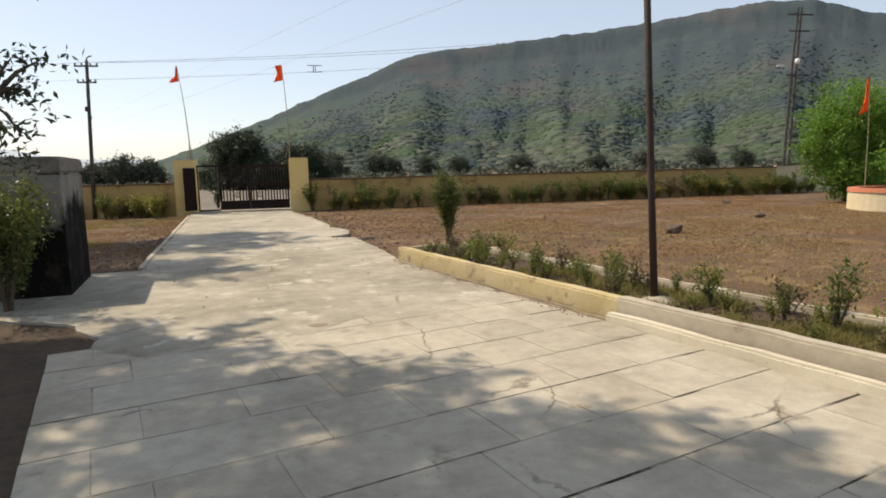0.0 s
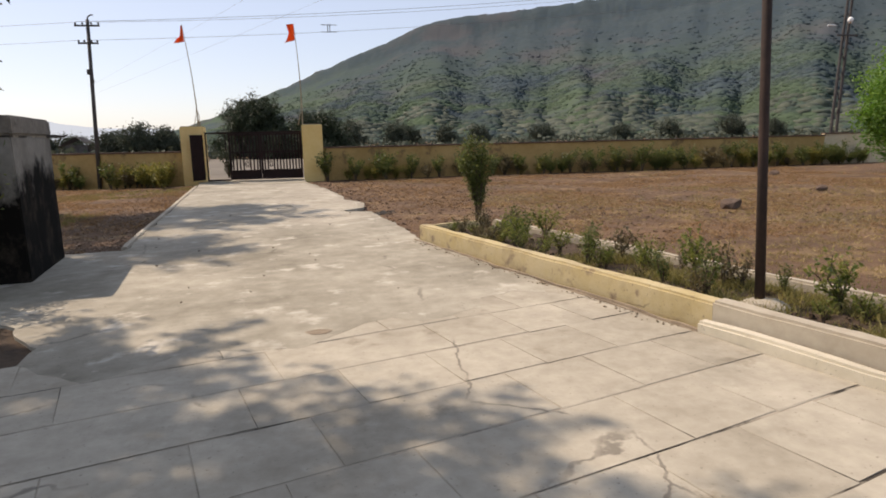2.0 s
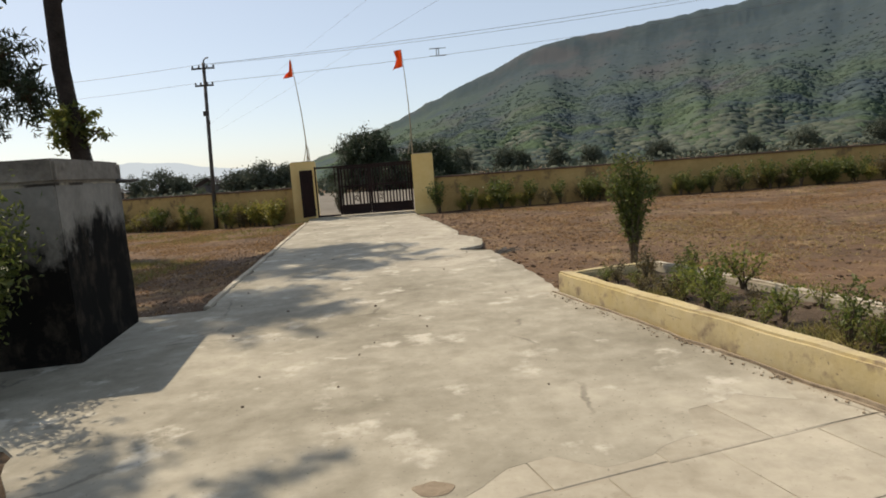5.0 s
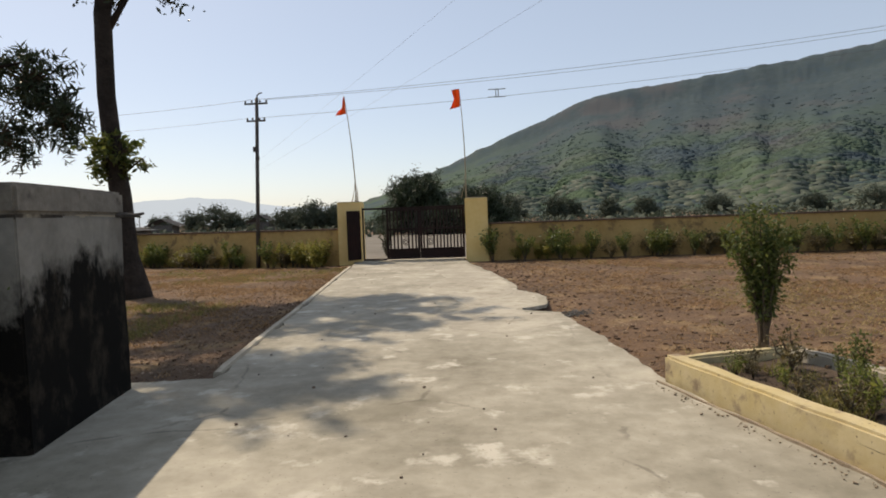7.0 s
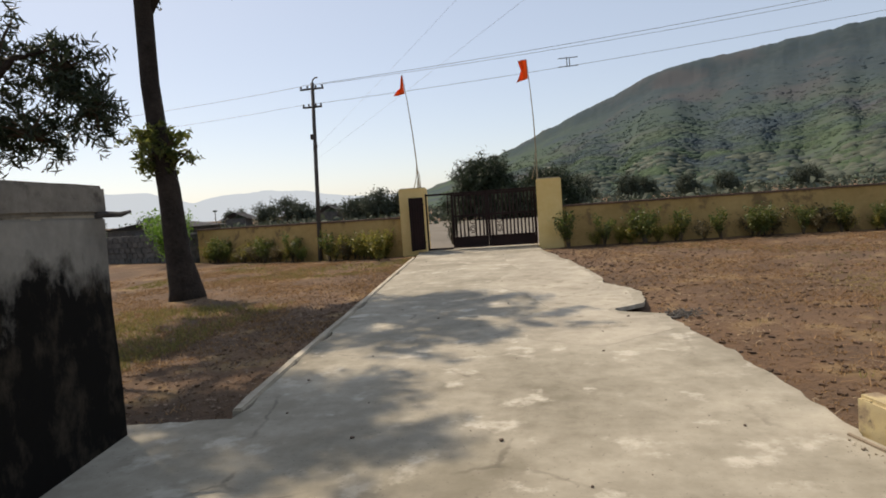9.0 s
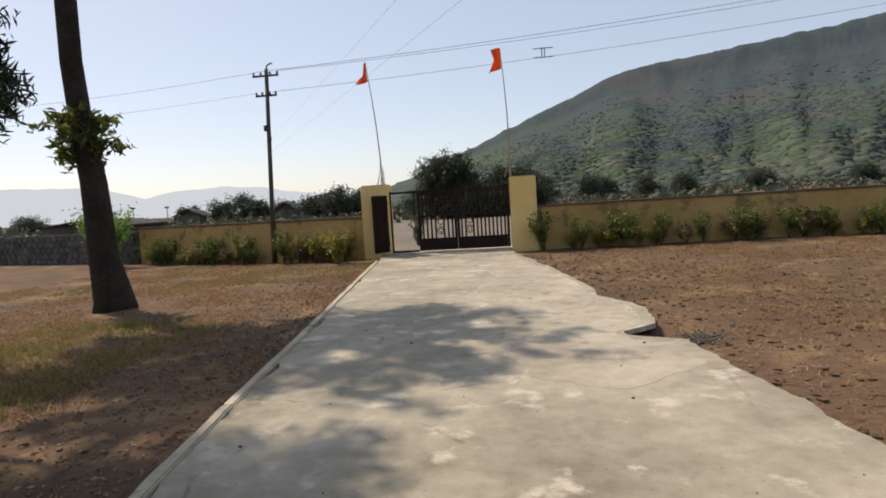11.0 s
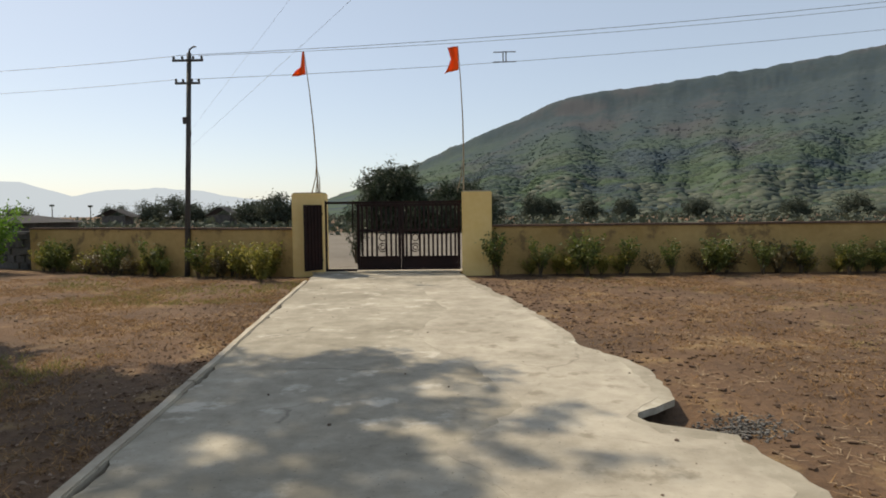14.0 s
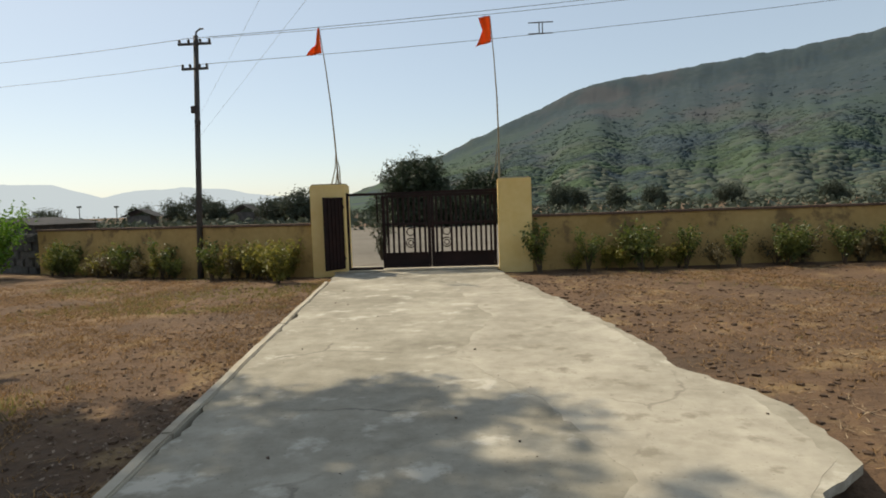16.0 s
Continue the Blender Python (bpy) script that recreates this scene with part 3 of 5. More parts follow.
def bar_leaf(ob, x0, x1, z0, z1, sheet, y, rings=()):
    """One leaf of the gate: frame, bars, a sheet along the foot and ring ornaments."""
    def piece(name, lo, hi, bevel=0.006):
        bm = bmesh.new()
        block(bm, lo, hi, bevel)
        part(name, bm, M_IRON, ob)
    t = 0.03
    piece("stile", (x0, y - t, z0), (x0 + 0.07, y + t, z1))
    piece("stile", (x1 - 0.07, y - t, z0), (x1, y + t, z1))
    piece("rail", (x0 + 0.071, y - t, z1 - 0.06), (x1 - 0.071, y + t, z1))
    piece("rail", (x0 + 0.071, y - t, z0), (x1 - 0.071, y + t, z0 + 0.05))
    piece("rail", (x0 + 0.071, y - t, 1.02), (x1 - 0.071, y + t, 1.08))
    low = z0 + 0.051
    if sheet:
        piece("foot_sheet", (x0 + 0.071, y - 0.008, z0 + 0.051), (x1 - 0.071, y + 0.008, sheet), 0.003)
        piece("rail", (x0 + 0.071, y - t, sheet + 0.001), (x1 - 0.071, y + t, sheet + 0.045))
        low = sheet + 0.046
    n = max(1, round((x1 - x0 - 0.14) / 0.115))
    skip = [r for r in rings]
    for k in range(n):
        x = x0 + 0.07 + (k + 0.5) * (x1 - x0 - 0.14) / n
        for lo, hi in ((low, 1.019), (1.081, z1 - 0.061)):
            if hi < 1.03 and any(abs(x - r) < 0.06 for r in skip):
                continue
            piece("bar", (x - 0.024, y - 0.014, lo), (x + 0.024, y + 0.014, hi), 0.0)
    for r in rings:
        bm = bmesh.new()
        for radius, mid in ((0.105, 0.62), (0.055, 0.62), (0.085, 0.87)):
            loop = [(r + radius * math.cos(a), y, mid + radius * math.sin(a)) for a in [k * math.pi / 9 for k in range(19)]]
            tube(bm, loop, [0.014] * 19, 5)
        part("scroll_ornament", bm, M_IRON, ob)


def iron_gate():
    ob = thing("iron_gate", (0, 0, 0), "dark red wrought iron barred gate, its wicket open", "gate")
    y = 25.2
    def piece(name, lo, hi, label="", bevel=0.008):
        bm = bmesh.new()
        block(bm, lo, hi, bevel)
        return part(name, bm, M_IRON, ob, label)
    piece("post", (-1.60, y - 0.04, 0.02), (-1.50, y + 0.04, 1.80))
    piece("head_bar", (-1.499, y - 0.035, 1.722), (1.88, y + 0.035, 1.78))
    piece("threshold_bar", (-1.499, y - 0.035, 0.03), (-0.75, y + 0.035, 0.09))
    bar_leaf(ob, -0.74, 0.365, 0.06, 1.715, 0.36, y, rings=(-0.1,))
    bar_leaf(ob, 0.375, 1.85, 0.06, 1.715, 0.36, y, rings=(0.72,))
    for k in range(3):
        x = -1.36 + 0.19 * k + 0.12
        piece("bar", (x, y - 0.012, 1.10), (x + 0.03, y + 0.012, 1.721), bevel=0.0) if k > 1 else None
    bm = bmesh.new()
    block(bm, (-0.62, -0.012, 0.10), (-0.01, 0.012, 1.70), 0.004)
    wicket = part("wicket_door", bm, M_IRON, ob, "wicket leaf swung open against the pillar")
    wicket.matrix_basis = pose(-1.56, 24.93, 0, 0, 0, 58)
    for k in range(6):
        x = -0.60 + 0.11 * k
        bm = bmesh.new()
        block(bm, (x - 0.016, -0.034, 0.12), (x + 0.016, -0.0125, 1.68), 0.003)
        part("rib", bm, M_IRON, wicket)
    for z in (0.3, 1.45):
        piece("wicket_hinge", (-1.60, 24.935, z), (-1.55, 25.16, z + 0.06))


iron_gate()
bm = bmesh.new()
block(bm, (-1.85, 24.95, 0.002), (1.85, 25.4, 0.03), 0.01)
tagged(part("gate_threshold", bm, M_KERB_G, None, "pale cement threshold strip under the gate"), category="threshold", kind="structure")

# ---- planter and kerbs ----


def kerb(name, a, b, wide, low, high, mat, parent, bits=2.5, seed=1, rough=0.014):
    """A run of plastered kerb in lengths that are slightly out of line; a and b are in u, v."""
    g = random.Random(seed)
    d = Vector((b[0] - a[0], b[1] - a[1]))
    n = max(1, round(d.length / bits))
    for k in range(n):
        p, q = d * (k / n), d * ((k + 1) / n)
        p, q = uv(a[0] + p.x, a[1] + p.y), uv(a[0] + q.x, a[1] + q.y)
        l = (q - p).length
        turn = math.degrees(math.atan2(q.y - p.y, q.x - p.x))
        bm = bmesh.new()
        block(bm, (0.0005, 0, low), (l - 0.0005, wide, high))
        bmesh.ops.bevel(bm, geom=[e for e in bm.edges if abs(e.verts[0].co.x - e.verts[1].co.x) > 0.1 and e.verts[0].co.z > 0], offset=0.02, segments=2, affect="EDGES")
        bmesh.ops.subdivide_edges(bm, edges=[e for e in bm.edges if e.calc_length() > 0.4], cuts=12)
        for v in bm.verts:
            s = noise.noise_vector(((v.co.x + k * l) * 3.0, v.co.y * 5, v.co.z * 5 + seed))
            v.co += Vector((0, s.y, s.z)) * rough
        ob = part(name, bm, mat, parent, smooth=False)
        ob.matrix_basis = pose(p.x, p.y, 0, 0, 0, turn)


planter = thing("planter_bed", (0, 0, 0), "long raised bed with a yellow washed kerb", "planter", kind="structure")
KU = 6.66
kerb("kerb_stone", (KU + 0.14, 8.42), (KU + 0.14, 3.45), 0.14, -0.1, 0.20, M_KERB_Y, planter, seed=3)
kerb("kerb_stone", (KU + 0.14, 3.45), (KU + 0.14, -4.0), 0.14, -0.1, 0.21, M_KERB_G, planter, seed=5)
kerb("kerb_ledge", (KU - 0.002, 3.45), (KU - 0.002, -4.0), 0.10, -0.1, 0.085, M_LEDGE, planter, seed=6)
kerb("kerb_stone", (KU + 1.36, 8.42), (KU + 1.36, -4.0), 0.10, -0.15, 0.175, M_KERB_G, planter, seed=8)
kerb("kerb_stone", (KU + 1.258, 8.42), (KU + 0.142, 8.42), 0.10, -0.15, 0.19, M_KERB_Y, planter, seed=9)


kerb("kerb_foot", (KU + 0.0, 8.36), (KU + 0.0, 3.46), 0.06, -0.1, 0.014, M_FOOT, planter, bits=0.9, seed=11, rough=0.022)


def planter_soil():
    bm = bmesh.new()
    nu, nv = 10, 90
    grid = [[None] * nv for _ in range(nu)]
    for i in range(nu):
        for j in range(nv):
            u, v = KU + 0.142 + 1.114 * i / (nu - 1), -4.0 + 12.30 * j / (nv - 1)
            p = uv(u, v)
            p.z = 0.115 + 0.04 * noise.noise((u * 3, v * 3, 1)) + 0.015 * noise.noise((u * 11, v * 11, 5))
            grid[i][j] = bm.verts.new(p)
    for i in range(nu - 1):
        for j in range(nv - 1):
            bm.faces.new((grid[i][j], grid[i + 1][j], grid[i + 1][j + 1], grid[i][j + 1]))
    tagged(part("soil", bm, M_SOIL, planter, "dark crumbly garden soil", True))


planter_soil()

# ---- concrete tank beside the drive ----


def water_tank():
    a = Vector((-0.60, 10.0, 0))
    b = Vector((-0.34, 8.45, 0))
    turn = math.degrees(math.atan2(b.y - a.y, b.x - a.x)) + 90  # local x runs away from the drive's side face
    ob = thing("water_tank", (b.x, b.y, 0), "low grey concrete tank, black with mould below", "tank", turn=turn)
    deep = (a - b).length
    bm = bmesh.new()
    block(bm, (-4.2, 0, -0.3), (0, deep, 1.52), 0.012)
    bmesh.ops.subdivide_edges(bm, edges=[e for e in bm.edges if e.calc_length() > 0.8], cuts=8, use_grid_fill=True)
    for v in bm.verts:
        s = noise.noise_vector(v.co * 1.7)
        v.co += s * 0.012
    part("tank_wall", bm, M_MOULD, ob)
    bm = bmesh.new()
    block(bm, (-4.21, -0.012, 1.535), (0.014, deep + 0.012, 1.735), 0.022)
    bmesh.ops.subdivide_edges(bm, edges=[e for e in bm.edges if e.calc_length() > 0.8], cuts=8, use_grid_fill=True)
    for v in bm.verts:
        s = noise.noise_vector(v.co * 2.1 + Vector((5, 1, 2)))
        v.co += s * 0.010
    part("cover_slab", bm, M_SLABTOP, ob, "grey weather-stained cement cover slab")
    bm = bmesh.new()
    block(bm, (-4.19, 0.01, 1.50), (-0.01, deep - 0.01, 1.54), 0.0)
    part("joint", bm, M_JOINT, ob, "dark open joint below the slab")
    bm = bmesh.new()
    tube(bm, [(-0.08, deep - 0.10, 1.532), (0.06, deep - 0.08, 1.535), (0.15, deep - 0.07, 1.528), (0.21, deep - 0.05, 1.545)], [0.020, 0.022, 0.018, 0.010], 6)
    part("reinforcing_bar", bm, M_UTIL, ob, "rusty bar end sticking out")


water_tank()

# ---- poles, wires and flags ----


def utility_pole():
    ob = thing("utility_pole", (-5.60, 26.35, -0.2), "dark steel utility pole with two crossarms", "utility pole")
    lean = Vector((0.21, 0.1, 6.03))
    def up(f):
        return lean * f
    bm = bmesh.new()
    tube(bm, [up(0), up(0.45), up(1.0)], [0.075, 0.07, 0.06], 10)
    part("shaft", bm, M_UTIL, ob, smooth=True)
    for f, half in ((0.965, 0.42), (0.865, 0.34)):
        p = up(f)
        bm = bmesh.new()
        block(bm, (p.x - half, p.y - 0.10, p.z - 0.03), (p.x + half, p.y - 0.062, p.z + 0.03), 0.005)
        arm = part("crossarm", bm, M_UTIL, ob)
        for s in (-0.9, -0.35, 0.35, 0.9):
            bm = bmesh.new()
            x = p.x + half * s
            tube(bm, [(x, p.y - 0.08, p.z + 0.031), (x, p.y - 0.08, p.z + 0.05), (x, p.y - 0.08, p.z + 0.09), (x, p.y - 0.08, p.z + 0.12)], [0.012, 0.035, 0.035, 0.015], 8)
            part("insulator", bm, M_UTIL, arm)
    bm = bmesh.new()
    p = up(1.0)
    tube(bm, [p, p + Vector((0.02, 0, 0.10)), p + Vector((0.12, 0, 0.17)), p + Vector((0.2, 0, 0.17))], [0.03, 0.025, 0.025, 0.02], 6)
    part("top_bracket", bm, M_UTIL, ob)
    p = up(0.70)
    bm = bmesh.new()
    block(bm, (p.x - 0.11, p.y - 0.13, p.z - 0.09), (p.x + 0.02, p.y - 0.06, p.z + 0.09), 0.01)
    part("switch_box", bm, M_UTIL, ob)
    p = up(0.655)
    bm = bmesh.new()
    block(bm, (p.x - 0.02, p.y - 0.13, p.z - 0.12), (p.x + 0.11, p.y - 0.06, p.z + 0.02), 0.01)
    part("switch_box", bm, M_UTIL, ob)


utility_pole()


def twin_pole():
    ob = thing("twin_pole", (26.65, 27.8, -0.2), "tall twin-legged lattice power pole with a lamp", "utility pole")
    for dx in (-0.16, 0.16):
        bm = bmesh.new()
        tube(bm, [(dx, 0, 0), (0.25 + dx * 0.8, 0, 6.0), (0.45 + dx * 0.6, 0, 9.2)], [0.07, 0.06, 0.05], 8)
        part("leg", bm, M_UTIL, ob)
    for k in range(9):
        z = 1.0 + k * 0.9
        m = 0.45 * z / 9.2
        s = 1 if k % 2 else -1
        bm = bmesh.new()
        rod(bm, (m - 0.14 * s, 0, z), (m + 0.14 * s, 0, z + 0.75), 0.022)
        part("brace", bm, M_UTIL, ob)
    for z, half in ((8.85, 0.75), (8.05, 0.6), (5.9, 0.55)):
        m = 0.45 * z / 9.2
        bm = bmesh.new()
        block(bm, (m - half, -0.10, z - 0.04), (m + half, -0.06, z + 0.04), 0.005)
        part("crossarm", bm, M_UTIL, ob)
    bm = bmesh.new()
    tube(bm, [(0.30, -0.15, 6.42), (0.30, -0.16, 6.5), (0.30, -0.17, 6.62), (0.30, -0.16, 6.7)], [0.06, 0.12, 0.12, 0.05], 10)
    part("street_light", bm, M_PORCELAIN, ob, "white bulb housing", True)
    bm = bmesh.new()
    block(bm, (-0.85, -0.2, 6.30), (-0.45, -0.1, 6.36), 0.01)
    part("light_arm", bm, M_PORCELAIN, ob, "pale lamp arm")


twin_pole()


def lamp_post():
    ob = thing("lamp_post", (5.93, 5.36, 0.1), "thin rust-brown steel lamp post in the bed", "lamp post")
    bm = bmesh.new()
    tube(bm, [(0, 0, 0), (-0.05, 0, 1.0), (-0.20, 0.01, 4.4)], [0.037, 0.034, 0.030], 12)
    part("shaft", bm, M_POLE, ob, smooth=True)
    bm = bmesh.new()
    bmesh.ops.create_icosphere(bm, subdivisions=3, radius=0.2, matrix=Matrix.Translation((-0.02, -0.04, 0.0)) @ Matrix.Diagonal((1.1, 0.9, 0.42, 1)))
    for v in bm.verts:
        v.co += noise.noise_vector(v.co * 9) * 0.02
    part("footing", bm, M_KERB_G, ob, "lump of cement round the foot")


lamp_post()


def sagging(a, b, sag, n=14):
    a, b = Vector(a), Vector(b)
    return [a.lerp(b, k / n) - Vector((0, 0, sag * 4 * (k / n) * (1 - k / n))) for k in range(n + 1)]


def cable(a, b, sag, r, label):
    bm = bmesh.new()
    pts = sagging(a, b, sag)
    tube(bm, pts, [r] * len(pts), 5)
    tagged(part("power_line", bm, M_WIRE, None, label), category="power line", group="overhead lines")


LINE = "thin grey overhead wire strung between poles"
cable((-5.72, 26.37, 5.75), (26.9, 27.7, 8.70), 0.42, 0.007, LINE)
cable((-5.10, 26.37, 5.74), (27.5, 27.7, 8.70), 0.50, 0.006, LINE)
cable((-5.35, 26.37, 5.12), (26.9, 27.7, 7.90), 0.42, 0.006, LINE)
cable((-5.5, 26.28, 3.2), (10.3, 0.0, 4.25), 0.05, 0.0015, "thin grey overhead wire crossing above the drive")
cable((-5.55, 26.28, 3.5), (9.7, 0.0, 4.9), 0.05, 0.0013, "thin grey overhead wire crossing above the drive")
cable((-5.72, 26.37, 5.74), (-30.0, 29.0, 6.4), 0.5, 0.006, LINE)
cable((-5.72, 26.37, 5.12), (-30.0, 29.0, 5.8), 0.5, 0.005, LINE)
ob = thing("wire_spacer", (3.08, 26.55, 5.62), "grey H-shaped spacer clamped on the wires", "wire spacer")
for dx in (-0.10, 0.10):
    bm = bmesh.new()
    rod(bm, (dx * 0.4, 0, -0.15), (dx * 0.4, 0, 0.15), 0.014)
    part("strut", bm, M_UTIL, ob)
for dz in (-0.13, 0.13):
    bm = bmesh.new()
    rod(bm, (-0.30, 0, dz), (0.30, 0, dz), 0.013)
    part("clamp_bar", bm, M_UTIL, ob)


def flag(foot, top, drop, out, label, seed, twigs, wide=0.12):
    ob = thing("flag", foot, label, "flag", "gate flags")
    d = Vector(top) - Vector(foot)
    bm = bmesh.new()
    bend = [d * f + Vector((0.05 * math.sin(f * math.pi), 0, 0)) for f in (0, 0.25, 0.5, 0.75, 1)]
    tube(bm, bend, [0.020, 0.018, 0.015, 0.012, 0.009], 6)
    part("flagstaff", bm, M_BAMBOO, ob, "thin cane staff")
    # pennant: hangs from the staff with folds, cut to two points
    bm = bmesh.new()
    nu, nv = 10, 12
    g = [[None] * (nv + 1) for _ in range(nu + 1)]
    for i in range(nu + 1):
        for j in range(nv + 1):
            s, t = i / nu, j / nv
            reach = out * (wide + (1 - wide) * t) * (1 - 0.4 * math.sin(t * math.pi) * s)
            x = -s * reach
            z = -t * drop - s * 0.10 * drop + 0.04 * s * math.sin(t * 9 + seed)
            y = 0.05 * math.sin(s * 7 + t * 4 + seed) * s
            p = d + Vector((x, y, z)) - d.normalized() * 0.0
            p.x += (d.x / d.z) * (-t * drop)
            g[i][j] = bm.verts.new(p)
    for i in range(nu):
        for j in range(nv):
            bm.faces.new((g[i][j], g[i + 1][j], g[i + 1][j + 1], g[i][j + 1]))
    bmesh.ops.solidify(bm, geom=bm.faces, thickness=0.004)
    part("pennant", bm, M_FLAG, ob, "saffron orange pennant", True)
    for k in range(twigs):
        bm = bmesh.new()
        s = -0.16 + 0.1 * k
        tube(bm, [(s, 0, -0.02), (s * 0.5 + 0.02, 0.0, 0.35), (s * 0.2, 0, 0.75 - 0.12 * k)], [0.016, 0.012, 0.005], 5)
        part("tied_stick", bm, M_BAMBOO, ob)


flag((-1.68, 25.1, 2.02), (-1.90, 24.85, 5.42), 0.56, 0.34, "saffron pennant on a leaning cane staff on the pillar", 0.4, 3)
flag((1.94, 25.1, 2.02), (1.83, 24.95, 5.50), 0.56, 0.36, "saffron pennant on a straight cane staff on the pillar", 2.1, 1, 0.7)

# ---- plants ----


def shrub_kind(name, seed, height, wide, leaves, size, mat, stems, label, category, slim=0.5, bare=0.25):
    """A leafy shrub: several bending stems, leaves in clumps along their upper parts."""
    g = random.Random(seed)
    ob = thing(name, (0, 0, 0), label, category)
    pts = []
    rng = np.random.default_rng(seed)
    for k in range(stems):
        a = g.uniform(0, 2 * math.pi)
        r = wide * g.uniform(0.2, 0.8)
        h = height * g.uniform(0.65, 1.0)
        path = [Vector((math.cos(a) * r * f ** 1.3, math.sin(a) * r * f ** 1.3, h * f)) + Vector((g.uniform(-0.03, 0.03), g.uniform(-0.03, 0.03), 0)) for f in (0, 0.3, 0.55, 0.8, 1)]
        path[0].z = -0.08
        bm = bmesh.new()
        tube(bm, path, [0.014 * height + 0.004, 0.011 * height + 0.003, 0.008 * height + 0.003, 0.005, 0.003], 5)
        part("stem", bm, M_TWIG, ob)
        for _ in range(leaves // stems):
            f = bare + (1.05 - bare) * rng.random() ** 0.8
            i = min(3, int(f * 4))
            p = path[i].lerp(path[i + 1], min(1, f * 4 - i))
            pts.append(np.array(p) + rng.normal(size=3) * 0.10 * wide * (0.6 + f))
    me = leaf_mesh("foliage", pts, size, seed, slim, 0.1, 0.8)
    attach("foliage", me, mat, ob)
    return ob


def place(kind, spots, group):
    first = True
    for x, y, z, turn, s in spots:
        ob = kind if first else copy_thing(kind, pose(x, y, z, 0, 0, turn))
        if first:
            kind.matrix_basis = pose(x, y, z, 0, 0, turn)
        ob.scale = (s, s, s)
        tagged(ob, group=group)
        first = False


HEDGE = ["leafy green shrub in the row along the wall", "yellow-green leafy shrub in the row along the wall", "sparse brownish shrub in the row along the wall"]
kinds = [shrub_kind("shrub", 21, 0.80, 0.58, 1100, 0.085, M_LEAF, 6, HEDGE[0], "shrub"),
         shrub_kind("shrub", 22, 0.74, 0.60, 1100, 0.08, M_LEAF_Y, 6, HEDGE[1], "shrub"),
         shrub_kind("shrub", 23, 0.72, 0.60, 1000, 0.075, M_LEAF_S, 7, HEDGE[2], "shrub"),
         shrub_kind("shrub", 24, 0.98, 0.40, 620, 0.085, M_LEAF, 6, "dark upright shrub in the row along the wall", "shrub")]
g = random.Random(5)
spots = [[], [], [], []]
x = 2.75
while x < 26.0:
    spots[g.choice((0, 3, 3, 2))].append((x, 24.52 + g.uniform(-0.15, 0.15), ground_z(x, 24.5), g.uniform(0, 360), g.uniform(0.85, 1.2)))
    for _ in range(g.choice((1, 2, 2, 3))):
        d = g.uniform(0.15, 0.9)
        spots[g.choice((1, 1, 2, 0))].append((x + d, 24.62 + g.uniform(-0.2, 0.2), ground_z(x + d, 24.5), g.uniform(0, 360), g.uniform(0.6, 1.0)))
    x += g.uniform(0.85, 1.15)
x = -2.9
while x > -11.0:
    y = 25.25 + (-2.32 - x) * 0.40 - 0.42
    if abs(x + 5.6) > 0.4:
        spots[g.choice((0, 1, 1, 2, 2, 3))].append((x, y + g.uniform(-0.2, 0.1), ground_z(x, y), g.uniform(0, 360), g.choice((0.55, 0.65, 0.75, 1.05))))
    x -= g.uniform(0.19, 0.29)
for kind, s in zip(kinds, spots):
    place(kind, s, "shrubs along the boundary wall")

# bed: a stiff broom-like bush at the corner, small plants along it
bush = shrub_kind("corner_bush", 31, 1.26, 0.30, 4200, 0.05, M_LEAF, 18, "stiff many-stemmed bush at the corner of the bed", "bush", 0.4, 0.30)
bush.matrix_basis = pose(4.98, 10.35, 0.12)
small = [shrub_kind("bed_plant", 41, 0.44, 0.30, 330, 0.045, M_LEAF_W, 6, "small bright green plant in the bed", "plant"),
         shrub_kind("bed_plant", 42, 0.36, 0.28, 260, 0.042, M_LEAF_S, 6, "small half-dry plant in the bed", "plant"),
         shrub_kind("bed_plant", 43, 0.58, 0.28, 330, 0.05, M_LEAF, 6, "small dark green plant in the bed", "plant")]
spots = [[], [], []]
v = 8.0
while v > -1.5:
    for _ in range(4):
        p = uv(KU + g.uniform(0.35, 1.2), v + g.uniform(-0.2, 0.2))
        if (p.xy - Vector((4.98, 10.35))).length > 0.45 and (p.xy - Vector((5.93, 5.36))).length > 0.3:
            spots[g.choice((0, 0, 0, 1, 1, 2))].append((p.x, p.y, 0.12, g.uniform(0, 360), g.choice((0.4, 0.5, 0.55, 0.6, 0.7, 0.95))))
    v -= g.uniform(0.38, 0.58)
for kind, s in zip(small, spots):
    place(kind, s, "small plants in the bed")

front = shrub_kind("tank_bush", 51, 1.5, 0.62, 5200, 0.062, M_LEAF, 16, "green bush growing against the concrete tank", "bush", 0.4, 0.2)
front.matrix_basis = pose(-0.72, 7.65, 0)
base_bush = shrub_kind("wall_end_bush", 52, 1.95, 1.25, 2600, 0.12, M_LEAF_B, 13, "bright green bush at the end of the cream wall", "bush", 0.5, 0.15)
base_bush.matrix_basis = pose(-12.2, 27.7, -0.2)
gate_bush = shrub_kind("gate_bush", 56, 1.45, 0.55, 1300, 0.075, M_LEAF_D, 11, "dark scrubby bush growing just outside the gate", "bush", 0.4, 0.1)
gate_bush.matrix_basis = pose(-1.3, 28.4, -0.02)
palm = shrub_kind("pillar_plant", 53, 0.95, 0.60, 420, 0.22, M_LEAF_Y, 8, "yellow-green strap-leaved plant beside the pillar", "plant", 0.25, 0.15)
palm.matrix_basis = pose(-2.85, 24.1, -0.12)
palm.scale = (0.8, 0.8, 0.85)


